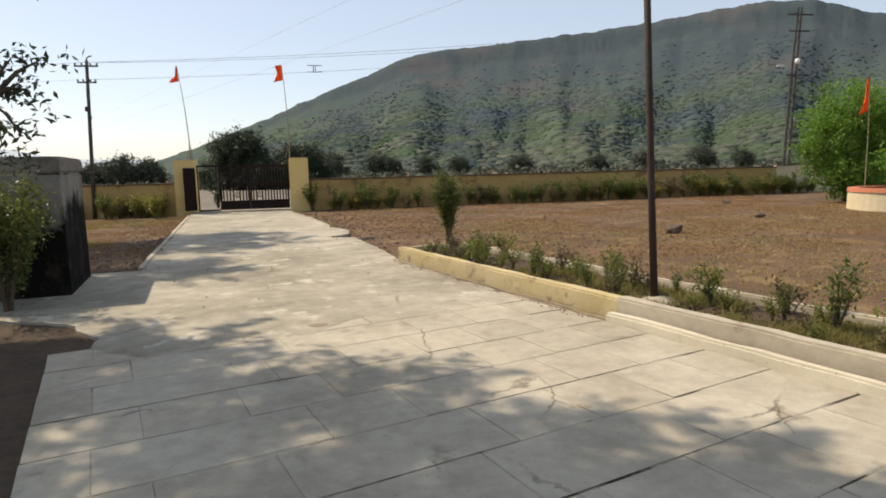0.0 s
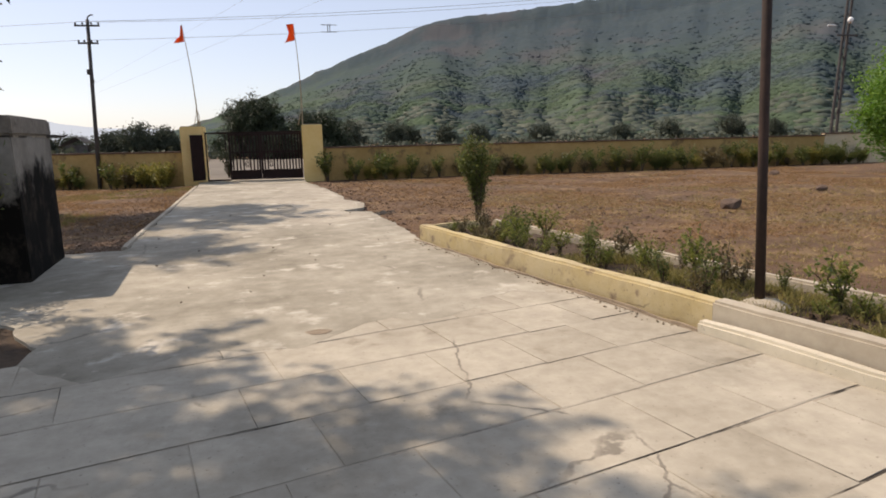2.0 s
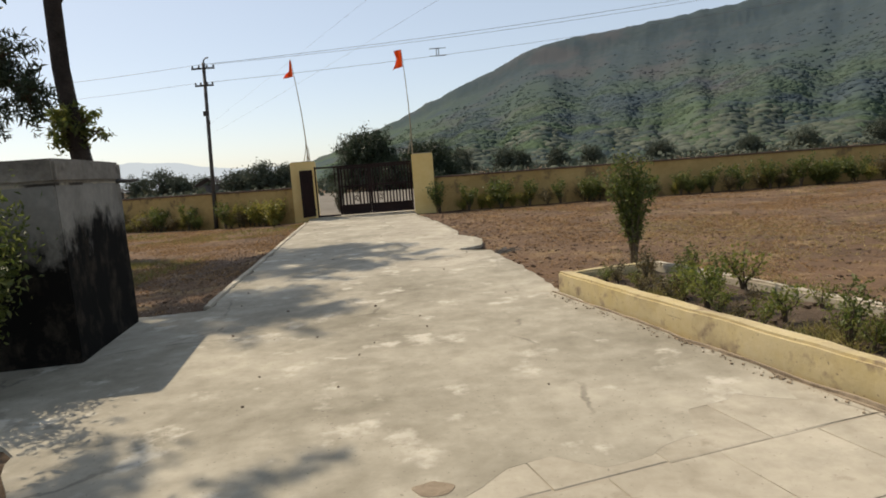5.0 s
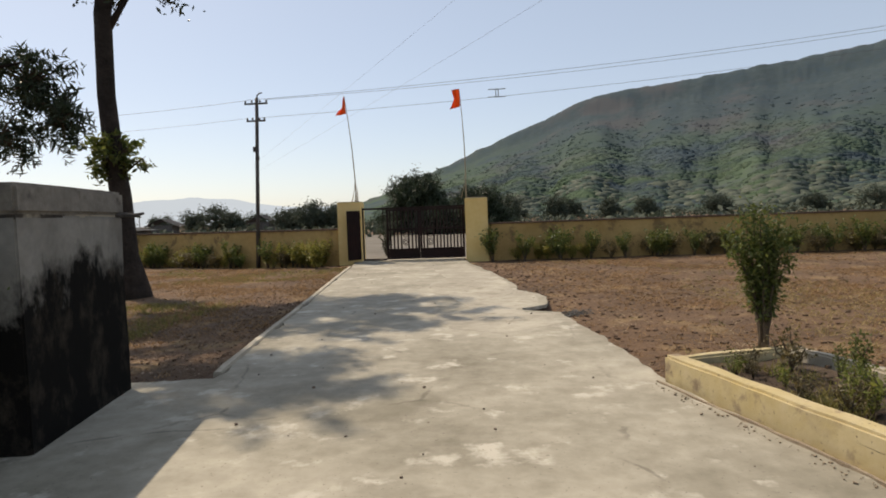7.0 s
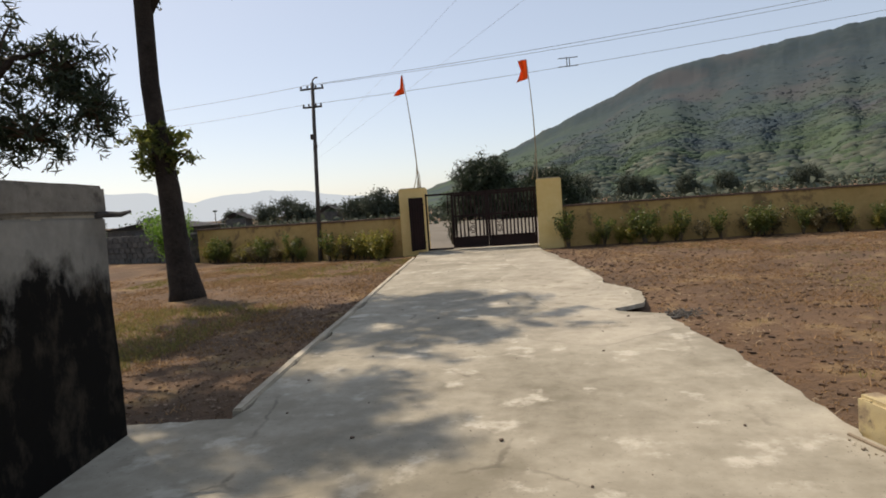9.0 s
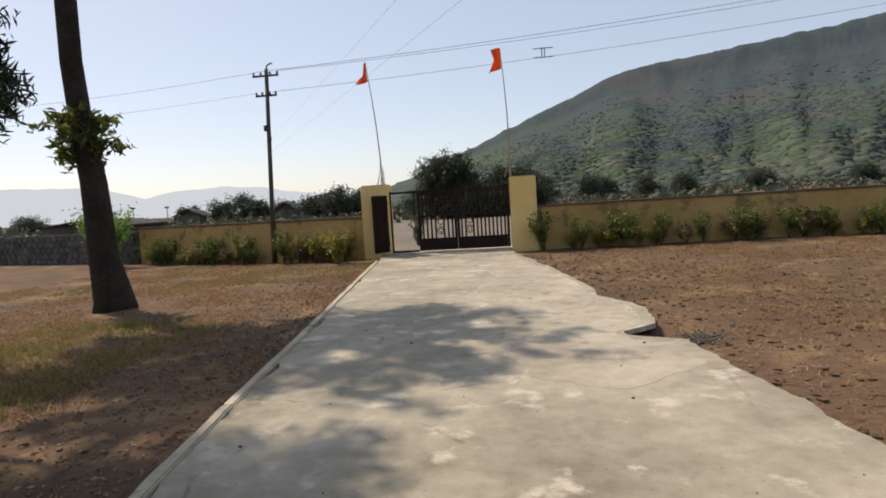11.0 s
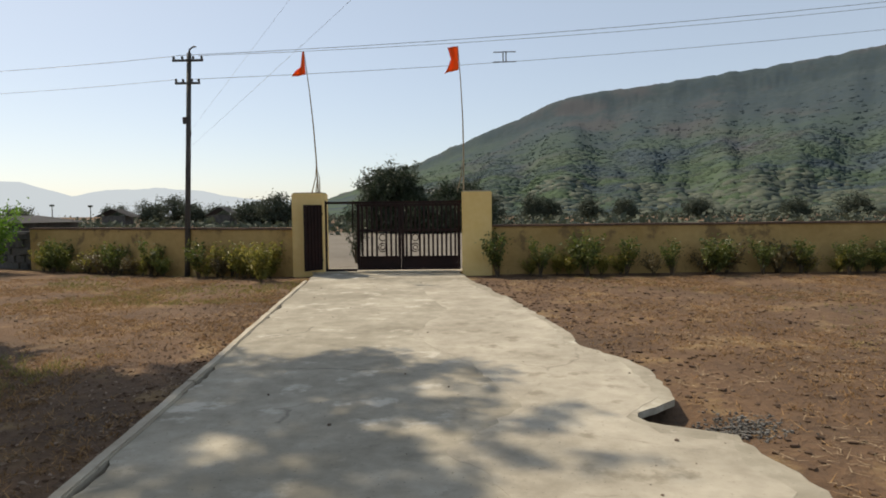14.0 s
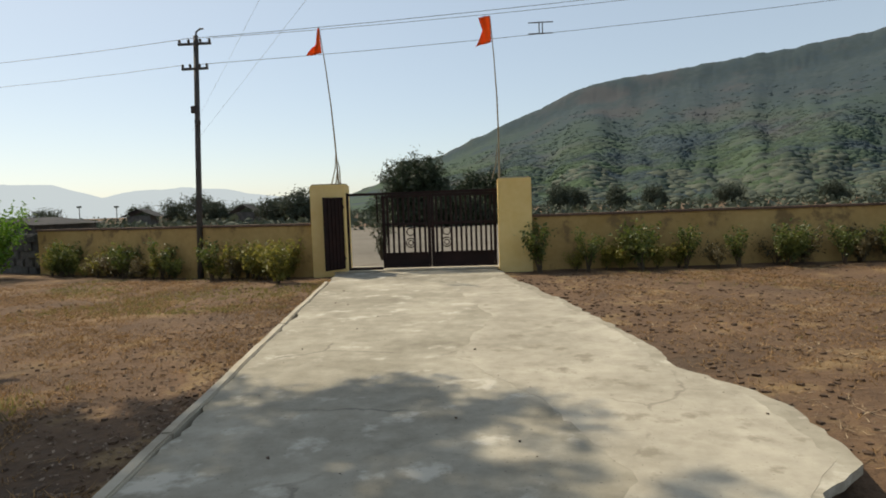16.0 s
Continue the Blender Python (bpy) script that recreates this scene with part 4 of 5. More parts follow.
def tree(name, at, trunk, radii, limbs, crowns, leaf, mat, label, seed, category="tree", slim=0.4, droop=0.5, strung=False):
    """Tapered trunk, limbs, and crowns of clumped leaves. crowns: middle, radii, clumps, leaves in each, tightness."""
    ob = thing(name, at, label, category)
    bm = bmesh.new()
    tube(bm, trunk, radii, 14)
    for v in bm.verts:
        s = noise.noise_vector(v.co * 2.6 + Vector((seed, 0, 0)))
        v.co += Vector((s.x, s.y, 0)) * 0.05 * min(1.0, radii[0] * 2.5)
    part("trunk", bm, M_BARK, ob, smooth=True)
    for path, r in limbs:
        bm = bmesh.new()
        tube(bm, path, [r * (1 - 0.8 * k / (len(path) - 1)) for k in range(len(path))], 7)
        part("limb", bm, M_BARK, ob, smooth=True)
    for k, (middle, rad, many, each, tight, *other) in enumerate(crowns):
        pts, hubs = (sprays if strung else clumps)(seed * 17 + k, middle, rad, many, each, tight)
        me = leaf_mesh("crown", pts, other[1] if len(other) > 1 else leaf, seed + k, slim, droop, 0.6)
        attach("crown", me, other[0] if other else mat, ob)
        bm = bmesh.new()
        for h in hubs[:: max(1, many // 40)]:
            c = Vector(middle)
            e = Vector(h)
            tube(bm, [c.lerp(e, 0.05) + Vector((0, 0, -0.2 * rad[2])), c.lerp(e, 0.55), e], [0.035, 0.02, 0.006], 5)
        part("twig", bm, M_TWIG, ob)
    return ob


tree("roadside_tree", (-5.40, 18.2, -0.22),
     [(0, 0, -0.15), (-0.02, 0, 0.25), (-0.12, 0, 1.0), (-0.18, 0, 2.4), (-0.28, 0, 3.4), (-0.36, 0, 4.6), (-0.34, 0, 6.4), (-0.2, 0.2, 8.2), (0, 0.5, 10.2)],
     [0.42, 0.35, 0.27, 0.21, 0.20, 0.20, 0.175, 0.13, 0.05],
     [([(-0.34, 0, 5.9), (0.0, 0.1, 6.5), (0.7, 0.2, 7.6), (1.3, 0.6, 8.8)], 0.09), ([(-0.3, 0, 6.6), (-0.9, 0.2, 7.4), (-1.5, 0.6, 8.6)], 0.08),
      ([(-0.25, 0.1, 7.4), (0.2, 0.8, 8.5), (0.6, 1.6, 9.6)], 0.07), ([(-0.25, 0, 2.6), (-0.55, -0.1, 2.9), (-0.8, -0.1, 3.2)], 0.03), ([(-0.25, 0, 2.7), (0.2, -0.1, 3.0), (0.5, -0.1, 3.2)], 0.03)],
     [((-0.1, 1.0, 9.7), (1.9, 2.0, 1.4), 150, 74, 0.19), ((-1.7, 0.7, 8.9), (1.6, 1.3, 1.0), 105, 74, 0.19), ((-1.3, -1.1, 8.9), (0.9, 0.8, 0.7), 30, 74, 0.19), ((-0.25, -0.05, 3.2), (0.72, 0.5, 0.55), 46, 30, 0.12, M_LEAF), ((0.3, 0.2, 7.0), (1.5, 1.0, 0.7), 26, 12, 0.16)],
     0.16, M_LEAF_D, "tall dark-barked tree with leaf tufts on the trunk", 3, strung=True)

tree("drooping_tree", (-6.1, 14.2, -0.22),
     [(0, 0, -0.15), (0, 0, 0.4), (0.05, 0, 1.8), (0.15, 0.05, 3.4), (0.2, 0.1, 5.2), (0.5, 0.2, 7.4), (0.7, 0.3, 9.0)],
     [0.30, 0.25, 0.22, 0.20, 0.17, 0.10, 0.04],
     [([(0.15, 0, 3.6), (0.6, 0.3, 4.3), (1.0, 0.7, 4.5), (1.4, 1.0, 3.9)], 0.06), ([(0.2, 0, 5.0), (1.0, 0.2, 6.2), (2.0, 0.2, 7.4)], 0.08),
      ([(0.2, 0, 4.4), (-0.7, 0.4, 5.6), (-1.4, 0.6, 6.8)], 0.08)],
     [((1.1, 0.2, 8.2), (1.6, 1.1, 1.1), 95, 110, 0.19), ((0.05, -0.15, 5.0), (0.55, 0.5, 0.7), 24, 26, 0.15), ((0.9, 0.9, 4.25), (0.6, 0.5, 0.4), 34, 34, 0.13), ((1.35, 1.0, 3.65), (0.5, 0.45, 0.5), 30, 34, 0.13), ((0.4, 0.7, 3.3), (0.65, 0.6, 0.5), 34, 34, 0.14), ((0.0, 0.6, 4.5), (0.8, 0.7, 0.6), 27, 32, 0.15), ((-0.9, 0.8, 3.9), (1.0, 0.8, 1.1), 42, 34, 0.17)],
     0.19, M_LEAF_D, "tree with drooping narrow leaves behind the tank", 4, slim=0.17, droop=0.7, strung=True)

tree("shade_tree", (-4.25, 6.15, -0.15),
     [(0, 0, -0.15), (0.05, 0, 0.5), (0.3, 0, 2.2), (0.7, 0.1, 4.2), (1.3, 0.2, 6.4), (1.7, 0.3, 8.0)],
     [0.34, 0.28, 0.24, 0.20, 0.13, 0.05],
     [([(0.5, 0, 3.4), (1.4, -0.8, 5.0), (2.3, -1.6, 6.8)], 0.10), ([(0.6, 0, 3.8), (1.6, 1.0, 5.4), (2.6, 1.6, 7.0)], 0.10), ([(0.7, 0, 4.2), (0.0, -1.0, 6.0), (-0.4, -1.8, 7.4)], 0.09), ([(0.45, 0, 3.0), (1.6, 0.2, 3.4), (3.0, 0.5, 3.2), (4.1, 0.65, 2.6)], 0.06)],
     [((1.3, -0.2, 7.4), (3.2, 2.9, 1.5), 340, 68, 0.20), ((3.6, -0.5, 7.2), (1.9, 1.4, 0.8), 110, 64, 0.19), ((2.3, -2.9, 7.0), (2.1, 1.7, 0.9), 110, 64, 0.19), ((0.6, 2.8, 7.2), (1.5, 1.4, 0.8), 95, 60, 0.19), ((3.95, 0.65, 2.5), (0.50, 0.5, 0.60), 17, 34, 0.12, M_LEAF_D, 0.085)],
     0.17, M_LEAF_D, "spreading tree whose crown shades the slab paving", 6, strung=True)

# ---- round planter and green tree to the east ----


def round_planter():
    ob = thing("round_planter", (19.85, 15.2, -0.1), "round cream masonry planter with a red rim", "planter")
    def ring(r0, r1, z0, z1, mat, name, label=""):
        bm = bmesh.new()
        n = 40
        loop = []
        for k in range(n):
            a = 2 * math.pi * k / n
            c, s = math.cos(a), math.sin(a)
            loop.append([bm.verts.new((r * c, r * s, z)) for r, z in ((r0, z0), (r0 * 0.985, z1), (r1, z1), (r1, z0))])
        for k in range(n):
            p, q = loop[k], loop[(k + 1) % n]
            for j in range(4):
                bm.faces.new((p[j], q[j], q[(j + 1) % 4], p[(j + 1) % 4]))
        bmesh.ops.recalc_face_normals(bm, faces=bm.faces)
        part(name, bm, mat, ob, label)
    ring(1.35, 1.1, -0.1, 0.56, M_PALE, "planter_wall")
    ring(1.36, 1.09, 0.562, 0.68, M_RIM, "rim", "red painted rim")
    bm = bmesh.new()
    bmesh.ops.create_circle(bm, cap_ends=True, segments=36, radius=1.12, matrix=Matrix.Translation((0, 0, 0.5)))
    bmesh.ops.subdivide_edges(bm, edges=bm.edges, cuts=2)
    part("earth_fill", bm, M_SOIL, ob)


round_planter()
tree("bright_tree", (21.8, 19.0, -0.1), [(0, 0, -0.2), (0, 0, 0.6), (0.1, 0, 1.6), (0, 0.1, 3.0)], [0.2, 0.15, 0.12, 0.05],
     [([(0, 0, 0.8), (0.8, 0.3, 1.7), (1.3, 0.3, 2.6)], 0.06), ([(0, 0, 0.8), (-0.8, -0.3, 1.7), (-1.4, 0, 2.4)], 0.06)],
     [((0.2, 0, 2.9), (1.7, 1.5, 1.5), 170, 60, 0.18), ((-1.3, -0.3, 2.1), (1.2, 1.1, 1.2), 120, 55, 0.16), ((1.7, 0.2, 2.2), (1.4, 1.2, 1.5), 120, 55, 0.17),
      ((-0.9, -0.9, 1.0), (1.2, 1.0, 0.9), 100, 50, 0.15), ((0.9, -0.8, 1.0), (1.3, 1.0, 1.0), 100, 50, 0.15)], 0.13, M_LEAF_B, "dense bright green tree beside the wall's end", 8)
low = shrub_kind("planter_shrub", 55, 1.5, 0.9, 1400, 0.11, M_LEAF_B, 9, "bright green shrub growing in the round planter", "shrub", 0.5, 0.2)
low.matrix_basis = pose(19.95, 15.2, 0.40)
flag((20.35, 16.95, -0.1), (20.3, 16.95, 4.05), 1.1, 0.42, "long saffron pennant beside the green tree", 1.2, 0)

# ---- loose stones, litter, grass ----
for at, s, seed in (((10.38, 12.05), 0.34, 2), ((17.6, 20.1), 0.28, 3), ((14.6, 14.6), 0.24, 4)):
    bm = bmesh.new()
    bmesh.ops.create_icosphere(bm, subdivisions=3, radius=s / 2)
    for v in bm.verts:
        v.co += noise.noise_vector(v.co * 6 + Vector((seed * 5, 0, 0))) * s * 0.22
        v.co.z *= 0.75
    ob = part("rock", bm, M_ROCK, None, "dark brown rough rock lying on the field")
    ob.matrix_basis = pose(at[0], at[1], ground_z(*at) + s * 0.22)
    tagged(ob, category="rock", group="rocks on the field")


def strew(seed, n, x0, x1, y0, y1, ok):
    g = np.random.default_rng(seed)
    out = []
    while len(out) < n:
        x, y = g.uniform(x0, x1), g.uniform(y0, y1)
        if not paved(x, y) and ok(x, y, g):
            out.append((x, y, ground_z(x, y)))
    return out


def stuff(name, me, mat, label, category):
    tagged(attach(name, me, mat, None, label), category=category, kind="stuff")


g = np.random.default_rng(9)
spots = strew(1, 7500, 2.2, 15, 9, 24.4, lambda x, y, r: r.random() < math.exp(-0.28 * (x - RIGHT_X(max(y, 10.3)))) + 0.10)
stuff("soil_clods", lumps("soil_clods", [(x, y, z - 0.001) for x, y, z in spots], 0.009 + 0.065 * g.random(len(spots)) ** 4, 3), M_CLOD, "small brown clods of dry soil", "soil")
spots = strew(2, 900, 2.2, 12, 9, 24, lambda x, y, r: True)
stuff("pebbles", lumps("pebbles", [(x, y, z + 0.003) for x, y, z in spots], 0.012 + 0.03 * g.random(len(spots)) ** 2, 4), M_ROCK, "scattered dark pebbles and stones", "stones")
spots = strew(3, 2200, -9, -0.8, 10, 26.5, lambda x, y, r: r.random() < 0.35 + math.exp(-(LEFT_X(y) - x) * 0.9))
stuff("soil_clods", lumps("soil_clods", [(x, y, z + 0.002) for x, y, z in spots], 0.012 + 0.045 * g.random(len(spots)) ** 3, 5), M_CLOD, "brown clods of dry soil near the tree", "soil")
pit = []
for _ in range(800):
    x, y = 3.78 + g.normal() * 0.16, 14.08 + g.normal() * 0.12
    if x > 3.5:
        pit.append((x, y, ground_z(x, y) + 0.01 + 0.03 * g.random()))
stuff("gravel", lumps("gravel", pit, 0.007 + 0.022 * g.random(len(pit)) ** 2, 16), M_GRAVEL, "grey gravel spilt beside the broken slab edge", "gravel")


def patchy(x, y, r, scale=0.4, cut=0.0, shift=0.0):
    return noise.noise((x * scale + shift, y * scale, shift)) + r.normal() * 0.16 > cut


spots = strew(4, 20000, 3, 21, 9, 24.3, lambda x, y, r: patchy(x, y, r, 0.5, 0.0) and r.random() < 0.25 + 0.25 * (x - RIGHT_X(max(y, 10.3))))
stuff("dry_grass", blades("dry_grass", spots, 0.028, 6, 2.4, 0.0065, 6), M_STRAW, "short dry straw-coloured grass", "grass")
spots = strew(16, 12000, 6.2, 24, 2, 17, lambda x, y, r: patchy(x, y, r, 0.35, -0.12, 11.0))
stuff("dry_grass", blades("dry_grass", spots, 0.035, 21, 2.0, 0.007, 6), M_HAY, "pale yellow dry grass over the field", "grass")
spots = strew(14, 2600, 3, 18, 9, 24.3, lambda x, y, r: patchy(x, y, r, 0.8, 0.12, 2.0))
stuff("straw_litter", blades("straw_litter", [(x, y, z + 0.01) for x, y, z in spots], 0.016, 17, 7.0, 0.005, 4), M_STRAWP, "pale dry stalks lying on the earth", "straw")
spots = strew(5, 1500, 4.5, 26, 4, 24.3, lambda x, y, r: patchy(x, y, r, 0.3, 0.18, 7.0))
stuff("green_grass", blades("green_grass", spots, 0.05, 7, 0.9, 0.005, 5), M_GRASS, "thin patches of green grass", "grass")
spots = strew(6, 15000, -11, -0.6, 10.2, 26, lambda x, y, r: patchy(x, y, r, 0.5, 0.02, 3.0))
stuff("dry_grass", blades("dry_grass", spots, 0.036, 8, 2.2, 0.006, 6), M_STRAW, "dry straw-coloured grass by the tree", "grass")
spots = strew(7, 1500, -5.5, -2.2, 11.5, 16.5, lambda x, y, r: patchy(x, y, r, 0.55, 0.02, 5.0))
stuff("green_grass", blades("green_grass", spots, 0.085, 9, 0.9, 0.006, 7), M_GRASS, "yellow-green grass tufts near the tank", "grass")
spots = strew(15, 1500, -9, -1.6, 20.5, 26.5, lambda x, y, r: patchy(x, y, r, 0.5, 0.05, 8.0))
stuff("green_grass", blades("green_grass", spots, 0.05, 19, 0.8, 0.006, 6), M_GRASS, "low green grass in front of the wall", "grass")
spots = strew(8, 3800, -3.2, -0.1, 10.3, 22, lambda x, y, r: r.random() < math.exp(-(LEFT_X(y) - x) * 0.9))
me = leaf_mesh("leaf_litter", [(x, y, z + 0.010) for x, y, z in spots], 0.042, 11, 0.5, 0.0, 0.12)
stuff("leaf_litter", me, M_LITTER, "fallen dry leaves along the drive", "leaves")
bed = []
while len(bed) < 1900:
    p = uv(KU + g.uniform(0.34, 1.15), g.uniform(-2, 8.1))
    if noise.noise((p.x * 1.6, p.y * 1.6, 2.0)) + g.normal() * 0.15 > (0.05 if p.y < 6.5 else 0.3):
        bed.append((p.x, p.y, 0.125))
stuff("bed_weeds", blades("bed_weeds", bed, 0.075, 12, 1.1, 0.005, 7), M_GRASS, "weeds and grass growing in the bed", "weeds")
bed = []
for _ in range(700):
    p = uv(KU + g.uniform(0.16, 1.24), g.uniform(-2, 8.2))
    bed.append((p.x, p.y, 0.13))
stuff("bed_clods", lumps("bed_clods", bed, 0.012 + 0.042 * g.random(700) ** 3, 13), M_SOIL, "dark clods of soil in the bed", "soil")
crumbs = []
for _ in range(240):
    v = g.uniform(3.6, 8.3)
    p = uv(KU - 0.015 - abs(g.normal()) * 0.05, v)
    crumbs.append((p.x, p.y, 0.004))
stuff("kerb_crumbs", lumps("kerb_crumbs", crumbs, 0.005 + 0.022 * g.random(240) ** 3, 14), M_FOOT, "crumbled plaster along the kerb", "rubble")

grit = []
for _ in range(90):
    y = g.uniform(6.5, 24)
    grit.append((g.uniform(LEFT_X(y) + 0.2, RIGHT_X(y) - 0.2), y, 0.004))
stuff("grit", lumps("grit", grit, 0.008 + 0.022 * g.random(90) ** 3, 15), M_ROCK, "small stones and grit lying on the drive", "stones")

# ---- far things ----


def far_trees():
    g = random.Random(77)
    spec = [(-3.3, 58, 5.7, 2.7), (1.6, 60, 4.3, 2.7), (-1.0, 57, 2.6, 3.4), (-5.6, 59, 2.7, 1.7), (7, 118, 5.6, 2.6), (15, 120, 4.6, 2.4), (18, 122, 4.4, 2.3), (26, 125, 4.0, 2.2), (33, 126, 4.0, 2.2),
            (-20.5, 85, 4.4, 2.2), (-17.5, 86, 3.6, 2.0), (-24, 87, 3.3, 2.2), (47, 128, 4.2, 3.0), (62, 122, 3.6, 2.6), (70, 118, 4.4, 3.0), (80, 112, 4.8, 3.0), (86, 108, 3.8, 2.4),
            (-48, 118, 5.4, 3.2), (-54, 121, 4.2, 3.0), (-60, 120, 3.6, 3.0), (-40, 118, 3.4, 2.6), (-34, 122, 3.0, 2.4), (-44, 116, 3.8, 2.4), (-78, 120, 3.4, 4.0), (-92, 118, 3.2, 4.0)]
    for k, (x, y, h, w) in enumerate(spec):
        many, each = (420, 60) if k < 3 else (100, 34)
        big = k < 4
        tree("far_tree", (x, y, -0.15), [(0, 0, -0.2), (0.05, 0, h * 0.3), (0, 0, h * 0.75)], [0.16, 0.12, 0.05],
             [([(0, 0, h * 0.25), (w * 0.3, 0, h * 0.5), (w * 0.5, 0, h * 0.7)], 0.07), ([(0, 0, h * 0.3), (-w * 0.3, 0, h * 0.5), (-w * 0.5, 0, h * 0.65)], 0.07)],
             [((0, 0, h * (0.5 if big else 0.55)), (w, w * 0.8, h * (0.5 if big else 0.45)), many, each, 0.22 if big else 0.36), ((w * 0.35, -0.3, h * 0.3), (w * 0.9, w * 0.6, h * 0.28), many // 2, each, 0.25)], 0.22 if big else 0.34,
             M_LEAF_D if big else M_LEAF_F, "dense dark tree standing beyond the gate" if big else "dark rounded tree standing on the far plain", 100 + k)


far_trees()


def far_shed():
    ob = thing("farm_shed", (-21.5, 41.0, -0.15), "low dark farm shed with a shallow gable roof", "shed", turn=-18)
    bm = bmesh.new()
    block(bm, (-3.2, -1.6, 0), (3.2, 1.6, 1.35), 0.02)
    part("shed_wall", bm, M_STONE, ob)
    for s in (-1, 1):
        bm = bmesh.new()
        pts = ((s * 3.6, -1.9, 1.36), (s * 3.6, 1.9, 1.36), (0, 1.9, 1.72), (0, -1.9, 1.72))
        bm.faces.new([bm.verts.new(p) for p in pts])
        bmesh.ops.solidify(bm, geom=bm.faces, thickness=0.05)
        part("roof_slope", bm, M_ROOF, ob, "dark sheet roofing")
    bm = bmesh.new()
    block(bm, (-0.5, -1.63, 0), (0.5, -1.602, 1.2), 0.0)
    part("door", bm, M_ROOF, ob)


far_shed()


def far_hut(at, w, label):
    ob = thing("far_hut", at, label, "hut")
    bm = bmesh.new()
    block(bm, (-w * 0.35, -1.2, 0), (w * 0.35, 1.2, 1.7), 0.02)
    part("hut_wall", bm, M_STONE, ob)
    for s in (-1, 1):
        bm = bmesh.new()
        pts = ((s * w * 0.55, -1.6, 1.55), (s * w * 0.55, 1.6, 1.55), (0, 1.6, 2.75), (0, -1.6, 2.75))
        bm.faces.new([bm.verts.new(p) for p in pts])
        bmesh.ops.solidify(bm, geom=bm.faces, thickness=0.08)
        part("roof_slope", bm, M_ROOF, ob)


far_hut((-50.5, 104, -0.15), 5.2, "distant open hut with a pitched dark roof")
far_hut((-31.0, 96, -0.15), 4.0, "distant small house with a pitched roof")
for x, y, h in ((-66.0, 112, 3.4), (-59.5, 112, 3.2)):
    ob = thing("far_post", (x, y, -0.15), "thin distant post with a round head", "post", "distant posts")
    bm = bmesh.new()
    tube(bm, [(0, 0, 0), (0, 0, h)], [0.09, 0.07], 6)
    part("shaft", bm, M_UTIL, ob)
    bm = bmesh.new()
    block(bm, (-0.35, -0.2, h + 0.001), (0.35, 0.2, h + 0.3), 0.05)
    part("head", bm, M_LEAF_F, ob)

# ---- hill and far mountains ----
RIDGE = ((-17, 0.0), (-12, 1.3), (-9.7, 2.1), (-6.9, 3.2), (-4.5, 4.2), (-1.1, 5.65), (2.4, 7.15), (5.5, 8.3), (7.3, 9.1), (8.6, 9.65), (9.8, 9.98), (11.2, 10.22), (12.7, 10.42), (15, 10.5), (18, 10.8), (27.8, 11.45), (34.3, 12.0), (38.3, 12.3), (42.5, 12.0), (46.5, 10.4), (56, 8.0), (72, 4.0), (88, 0.0))


def along(table, a):
    for (a0, e0), (a1, e1) in zip(table, table[1:]):
        if a <= a1:
            f = (a - a0) / (a1 - a0)
            return e0 + (e1 - e0) * f
    return table[-1][1]


def hill_point(a, f):
    """a: bearing in degrees; f: 0 at the foot, 1 on the ridge, up to 1.3 beyond it."""
    top = math.tan(radians(along(RIDGE, a)))
    foot, crest = 260.0, 760.0
    r = foot + (crest - foot) * f
    rough = noise.noise((a * 0.22, f * 2.0, 0.5)) * 0.06 + noise.noise((a * 0.6, f * 3.0, 2.5)) * 0.03
    edge = min(1.0, abs(1 - f) * 3.0)
    cliff = min(1.0, max(0.0, (f - 0.90) / 0.08))
    h = (0.42 * f + 0.52 * f ** 2.2 + 0.06 * cliff * cliff * (3 - 2 * cliff)) if f <= 1 else 1 - (f - 1) * 0.5
    h = max(0.0, h + rough * edge * min(1.0, f * 5))
    z = 1.45 + crest * top * h * (1.0 if f > 0.02 else 0.0) - 1.5 * (1 - min(1, f * 10))
    s = (noise.noise((a * 3.5, f * 30.0, 9.0)) * 0.8 + noise.noise((a * 0.8, f * 9.0, 2.0)) * 2.2) * (1 - edge) * (top > 0.03)
    x, y = 2.2 + math.sin(radians(a)) * r, 5.0 + math.cos(radians(a)) * r
    return Vector((x, y, z + s))


def make_hill():
    na, nf = 820, 170
    co = [tuple(hill_point(-17 + 105 * i / na, 1.25 * j / nf)) for i in range(na + 1) for j in range(nf + 1)]
    w = nf + 1
    faces = [(i * w + j, i * w + j + 1, (i + 1) * w + j + 1, (i + 1) * w + j) for i in range(na) for j in range(nf)]
    me = bpy.data.meshes.new("hill")
    me.from_pydata(co, [], faces)
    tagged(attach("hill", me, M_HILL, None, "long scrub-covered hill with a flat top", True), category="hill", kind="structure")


make_hill()


